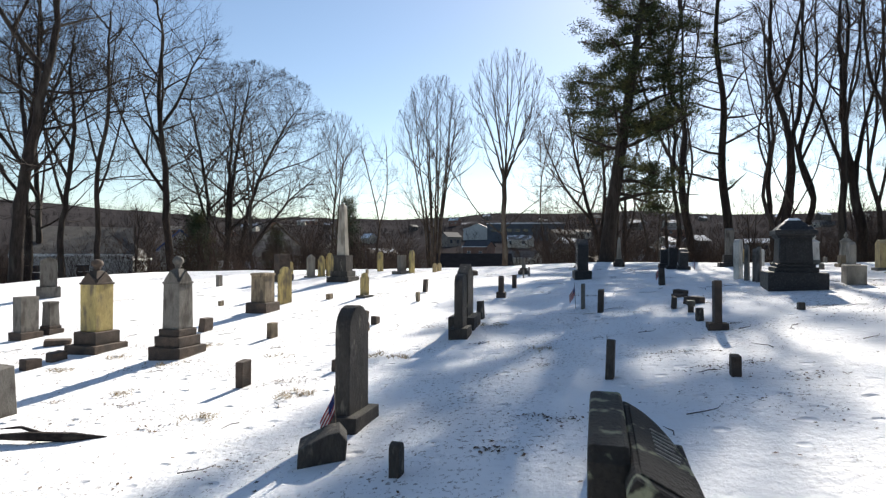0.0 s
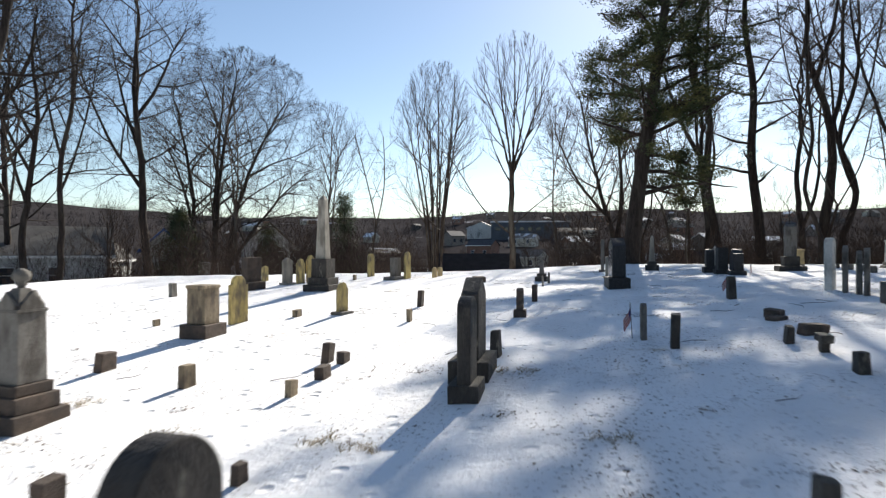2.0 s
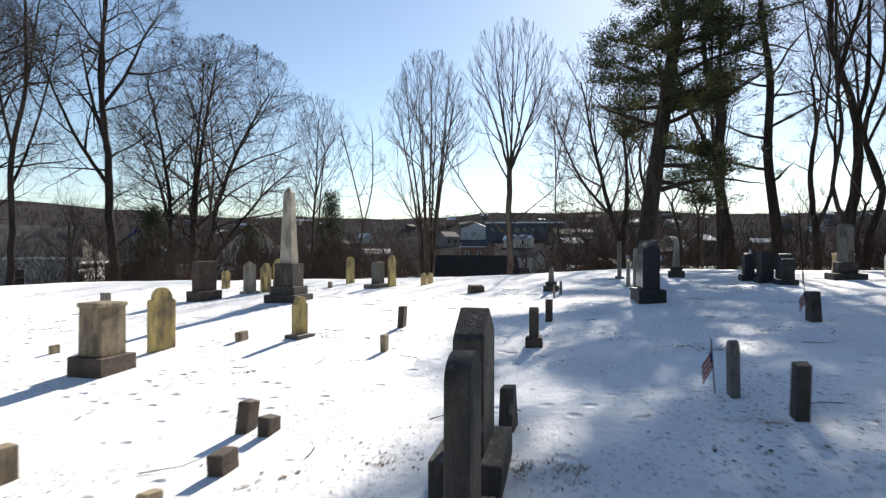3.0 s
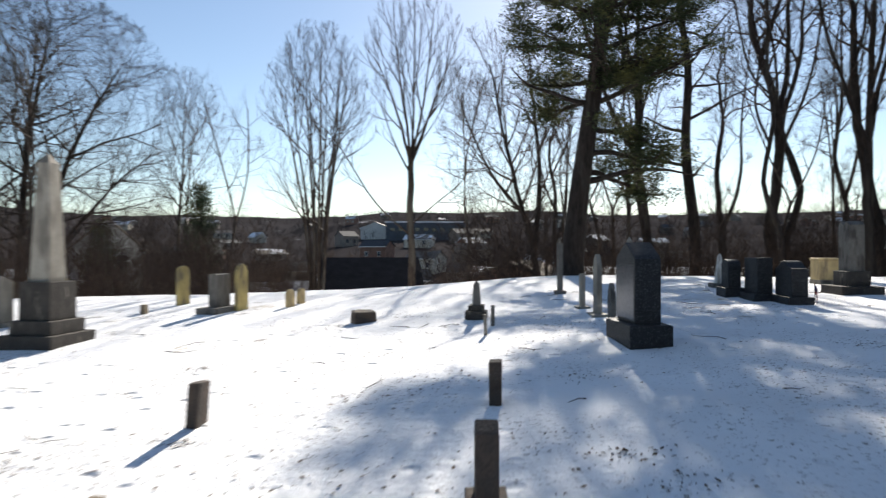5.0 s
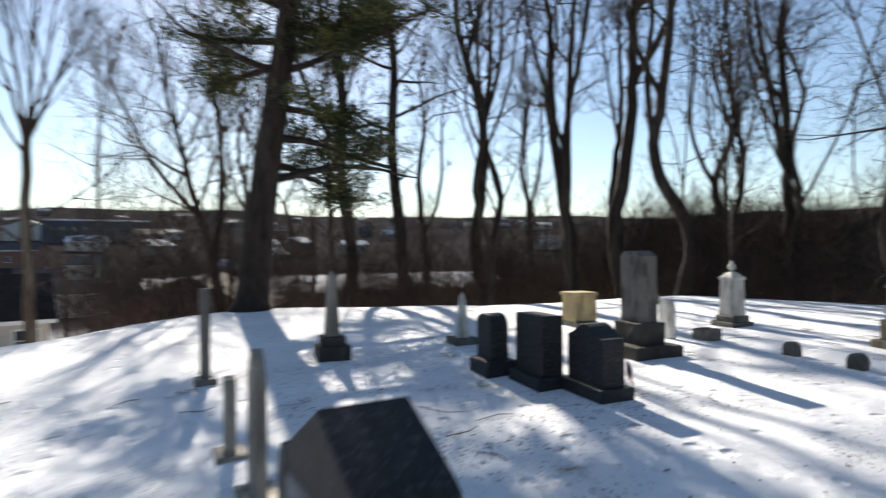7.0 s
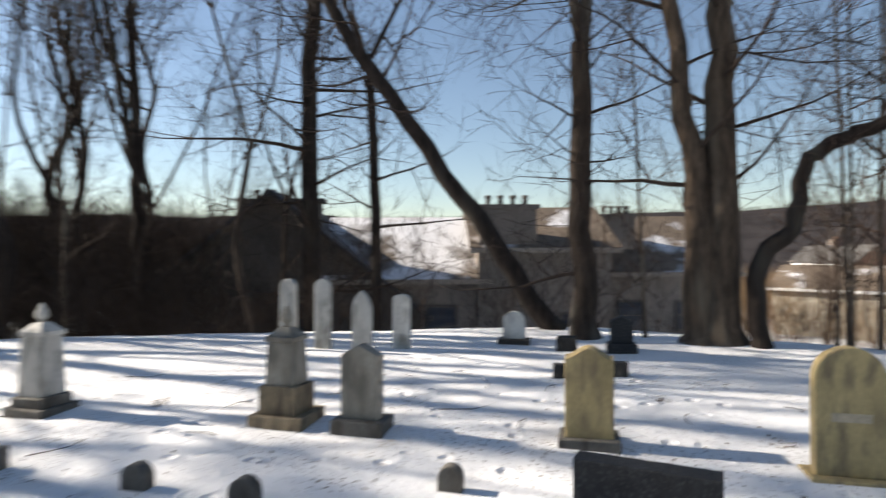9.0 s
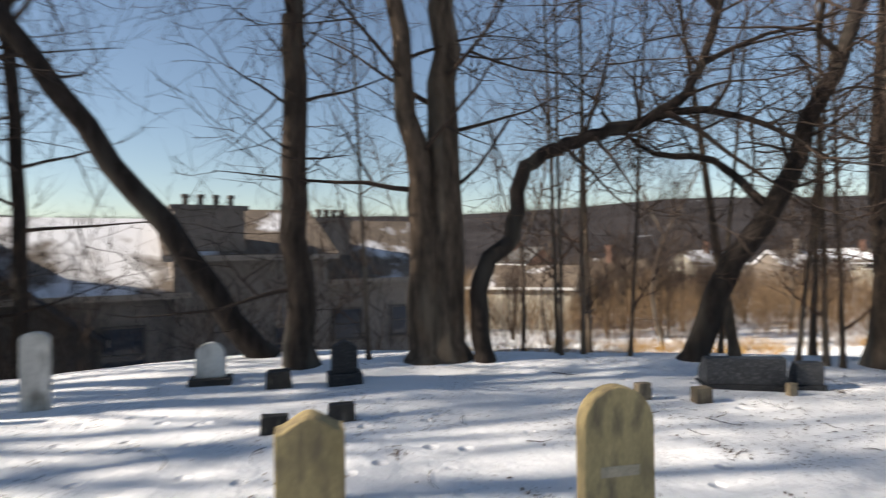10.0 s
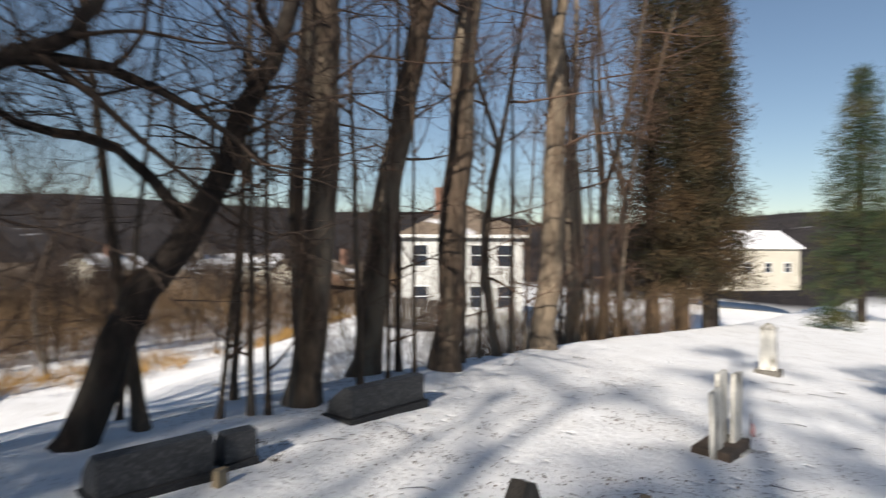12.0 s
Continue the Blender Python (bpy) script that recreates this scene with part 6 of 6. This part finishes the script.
M_WORN = mat("pale_worn_marble", (0.55, 0.46, 0.32), 0.8, spread=0.25, scale=12, bump=0.2)
worn = tablet(14.02, 16.57, 1.1, 0.54, 0.14, "round", M_TAN, (0.66, 0.34, 0.05), "tan round-topped marble tablet with a pale worn patch", turn=74, bars=0)
part("worn_patch", box(bmesh.new(), 0.3, 0.006, 0.07, 0.5, y=0.072, rough=0.006), M_WORN, worn)
tablet(12.87, 18.72, 0.6, 0.88, 0.2, "square", M_GRANITE, None, "wide dark granite headstone in the snow", turn=61)
for x, y, hh, ww, top in ((19.75, 22.5, 1.26, 0.3, "round"), (19.8, 21.9, 1.25, 0.3, "round"), (19.7, 21.2, 1.05, 0.36, "gothic"), (19.7, 20.5, 0.97, 0.32, "segment")):
    tablet(x, y, hh, ww, 0.12, top, M_WHITE, None, "pale tablet standing in the shade of the house", turn=76)
tablet(20.0, 18.45, 0.6, 0.4, 0.14, "round", M_WHITE, (0.58, 0.4, 0.12), "small white round headstone on a dark base", turn=76, material_base=M_DARK)
tablet(19.0, 16.8, 0.62, 0.36, 0.22, "peaked", M_GRANITE, (0.48, 0.36, 0.18), "small dark headstone beside a tree", turn=76)
for x, y, hh, ww, k, top in ((19.3, 17.65, 0.24, 0.34, 3, "square"), (17.45, 18.15, 0.19, 0.3, 3, "square"), (17.43, 17.4, 0.2, 0.3, 3, "square"), (18.75, 28.4, 0.26, 0.22, 1, "square"), (18.5, 27.9, 0.26, 0.18, 1, "square"), (14.7, 25.0, 0.17, 0.14, 3, "square"),
                             (14.4, 23.95, 0.19, 0.42, 1, "square"), (14.0, 22.4, 0.2, 0.22, 1, "round"), (13.66, 21.45, 0.2, 0.22, 1, "round"), (16.38, 13.7, 0.2, 0.2, 2, "square"), (15.96, 13.1, 0.2, 0.24, 2, "square"), (15.58, 11.8, 0.16, 0.14, 2, "square"), (11.62, 11.75, 0.35, 0.18, 2, "square"), (13.9, 19.9, 0.2, 0.2, 1, "round")):
    footstone(x, y, hh, ww, 0, top, (M_BROWN, M_GREY, M_DRAB, M_DARK)[k], ("small brown foot marker in the snow", "small grey foot marker in the snow", "small tan foot marker in the snow", "small dark foot marker in the snow")[k])
# long low stones at the bank
M_SLANT = mat("grey_black_granite", (0.038, 0.039, 0.042), 0.5, spread=0.3, scale=12, bump=0.3, grain=120, second=(0.10, 0.10, 0.10), second_scale=30, second_at=0.6, spec=0.4)


def slant_stone(x, y, turn, w, d, high, label):
    """A long low stone: a rough base, a body with a sloped polished face and a worn band across it."""
    t = thing("slant_stone", x, y, label, "gravestone", turn, group="low slant stones", sink=0.05)
    part("base", box(bmesh.new(), w * 1.08, d * 1.25, 0.13, -0.02, bevel=0.02, rough=0.012, seed=int(x * 10)), M_GRANITE, t)
    bm = bmesh.new()
    a, b = w / 2, d / 2
    side = [(-b, 0.0), (b, 0.0), (b, high), (b - 0.16, high + 0.015), (-b + 0.03, high * 0.45)]
    ends = [[bm.verts.new((sx * a, yy, 0.105 + zz)) for yy, zz in side] for sx in (-1, 1)]
    bm.faces.new(ends[0][::-1])
    bm.faces.new(ends[1])
    for i in range(5):
        bm.faces.new((ends[0][i], ends[0][(i + 1) % 5], ends[1][(i + 1) % 5], ends[1][i]))
    bmesh.ops.recalc_face_normals(bm, faces=bm.faces)
    bmesh.ops.bevel(bm, geom=list(bm.edges), offset=0.014, segments=2, affect="EDGES", profile=0.6)
    body = part("body", bm, M_SLANT, t)
    slope = math.degrees(math.atan2(high * 0.55 + 0.015, d - 0.19))
    band = part("worn_line", box(bmesh.new(), w * 0.42, 0.05, 0.006), M_LETTER, body)
    band.matrix_local = pose(0, -0.065, 0.105 + high * 0.72 + 0.008, slope, 0, 0)
    return t


slant_stone(16.2, 11.95, 54, 1.05, 0.45, 0.36, "long low grey granite stone with a sloped face")
slant_stone(15.72, 11.22, 54, 0.36, 0.3, 0.3, "short dark granite slant stone beside a longer one")
slant_stone(14.75, 8.8, 57, 1.45, 0.5, 0.38, "long low dark granite stone with a sloped face")
tablet(13.2, 13.55, 0.66, 0.46, 0.12, "broken", M_GREY, None, "broken grey slab standing in the snow", turn=60)
tablet(12.72, 12.8, 0.8, 0.46, 0.14, "broken", M_DARK, None, "dark slab with a broken top", turn=60)
for i, (dx, dy, hh) in enumerate(((0.0, 0.0, 1.1), (-0.22, -0.12, 1.08), (0.16, 0.3, 0.9))):
    tablet(10.0 + dx, 8.75 + dy, hh, 0.34, 0.07, "square", M_WHITE, (0.5, 0.3, 0.06) if i < 2 else None, "thin white slab in a tight cluster", turn=55, lean=(0, (2, -2, 5)[i]))
part("footing", box(bmesh.new(), 0.9, 0.5, 0.16, 0, bevel=0.02, rough=0.01), M_BROWN, thing("stone_base", 10.0, 8.74, "dark low base under a cluster of slabs", "base", 55, sink=0.04))
small_flag(9.3, 7.8, 0.36, 230, 1.0)
monument(6.22, 0.7, 1.36, 0.4, "tall white pedestal stone in the sun", M_WHITE, M_GREY, ((0.6, 0.6, 0.14),), "gable", 60, 0.85)


# ---- leaf litter, sticks and grass on the snow ----
def litter(n, seed):
    r = np.random.RandomState(seed)
    patches = [(r.uniform(-9, 18), r.uniform(2, 27) if r.rand() < 0.7 else r.uniform(2, 12), 0.1 + 0.6 * r.rand() ** 2) for _ in range(230)]
    patches += [(r.uniform(10, 16), r.uniform(7, 15), 0.15 + 0.7 * r.rand() ** 2) for _ in range(60)]
    v, f = [], []
    while len(f) < n * 2:
        if r.rand() < 0.9:
            px, py, pr = patches[r.randint(len(patches))]
            x, y = px + r.normal(0, pr), py + r.normal(0, pr * 0.6)
        else:
            x, y = r.uniform(-10, 19), r.uniform(1, 28)
        z = ground_z(x, y) + 0.006
        s, a = 0.006 + 0.024 * r.rand() ** 2, r.uniform(0, 6.28)
        dx, dy = math.cos(a) * s, math.sin(a) * s
        k = len(v)
        v += [(x - dx, y - dy, z), (x + dy * 0.6, y - dx * 0.6, z + r.uniform(0, 0.008)), (x + dx, y + dy, z + r.uniform(0, 0.014)), (x - dy * 0.6, y + dx * 0.6, z + r.uniform(0, 0.01))]
        f += [(k, k + 1, k + 2), (k, k + 2, k + 3)]
    return tagged(new("leaf_litter", quad_mesh("leaf_litter", np.array(v), np.array(f), M_LEAF)), "dead brown leaves scattered over the snow", "leaves", kind="stuff")


litter(16000, 501)
rl = np.random.RandomState(502)
t = Tubes()
for i in range(170):
    x, y, a, ln = rl.uniform(-9, 18), rl.uniform(2, 27), rl.uniform(0, 6.28), rl.uniform(0.15, 0.6)
    pts = []
    for k in range(4):
        px, py = x + math.cos(a + 0.2 * k) * ln * k / 3, y + math.sin(a + 0.2 * k) * ln * k / 3
        pts.append((px, py, ground_z(px, py) + 0.012 + 0.01 * (k % 2)))
    t.add(pts, [0.0055, 0.005, 0.004, 0.002], 4)
tagged(new("fallen_twigs", t.mesh("fallen_twigs", M_TWIG)), "small fallen twigs lying on the snow", "twigs", kind="stuff")
thicket("dry_grass", [(x + rl.normal(0, 0.14), y + rl.normal(0, 0.09), ground_z(x, y) - 0.005) for x, y in ((0.3, 7.0), (-0.6, 6.2), (-2.4, 7.6), (-2.6, 9.3), (-4.6, 9.4), (1.0, 9.0), (-4.2, 10.3), (-0.9, 9.6), (0.3, 6.9), (-2.7, 10.9), (1.4, 8.8), (3.6, 8.6), (2.9, 11.2)) for _ in range(16)], "tufts of dry tan grass poking through snow", 503, (0.03, 0.075), 14, M_GRASS, 0.004, 1.6)
log = thing("fallen_branch", -2.0, 5.75, "dead fallen branch lying on the snow", "branch", 8, sink=0.0)
t = Tubes()
t.add([(-0.75, 0.1, 0.02), (-0.3, 0.0, 0.05), (0.2, -0.06, 0.05), (0.55, -0.03, 0.03)], [0.03, 0.05, 0.055, 0.015], 7)
t.add([(-0.1, 0, 0.06), (-0.5, 0.22, 0.09), (-0.8, 0.3, 0.05)], [0.025, 0.018, 0.006], 5)
ob = new("limb", t.mesh("limb", M_BARK_DARK))
ob.parent = log
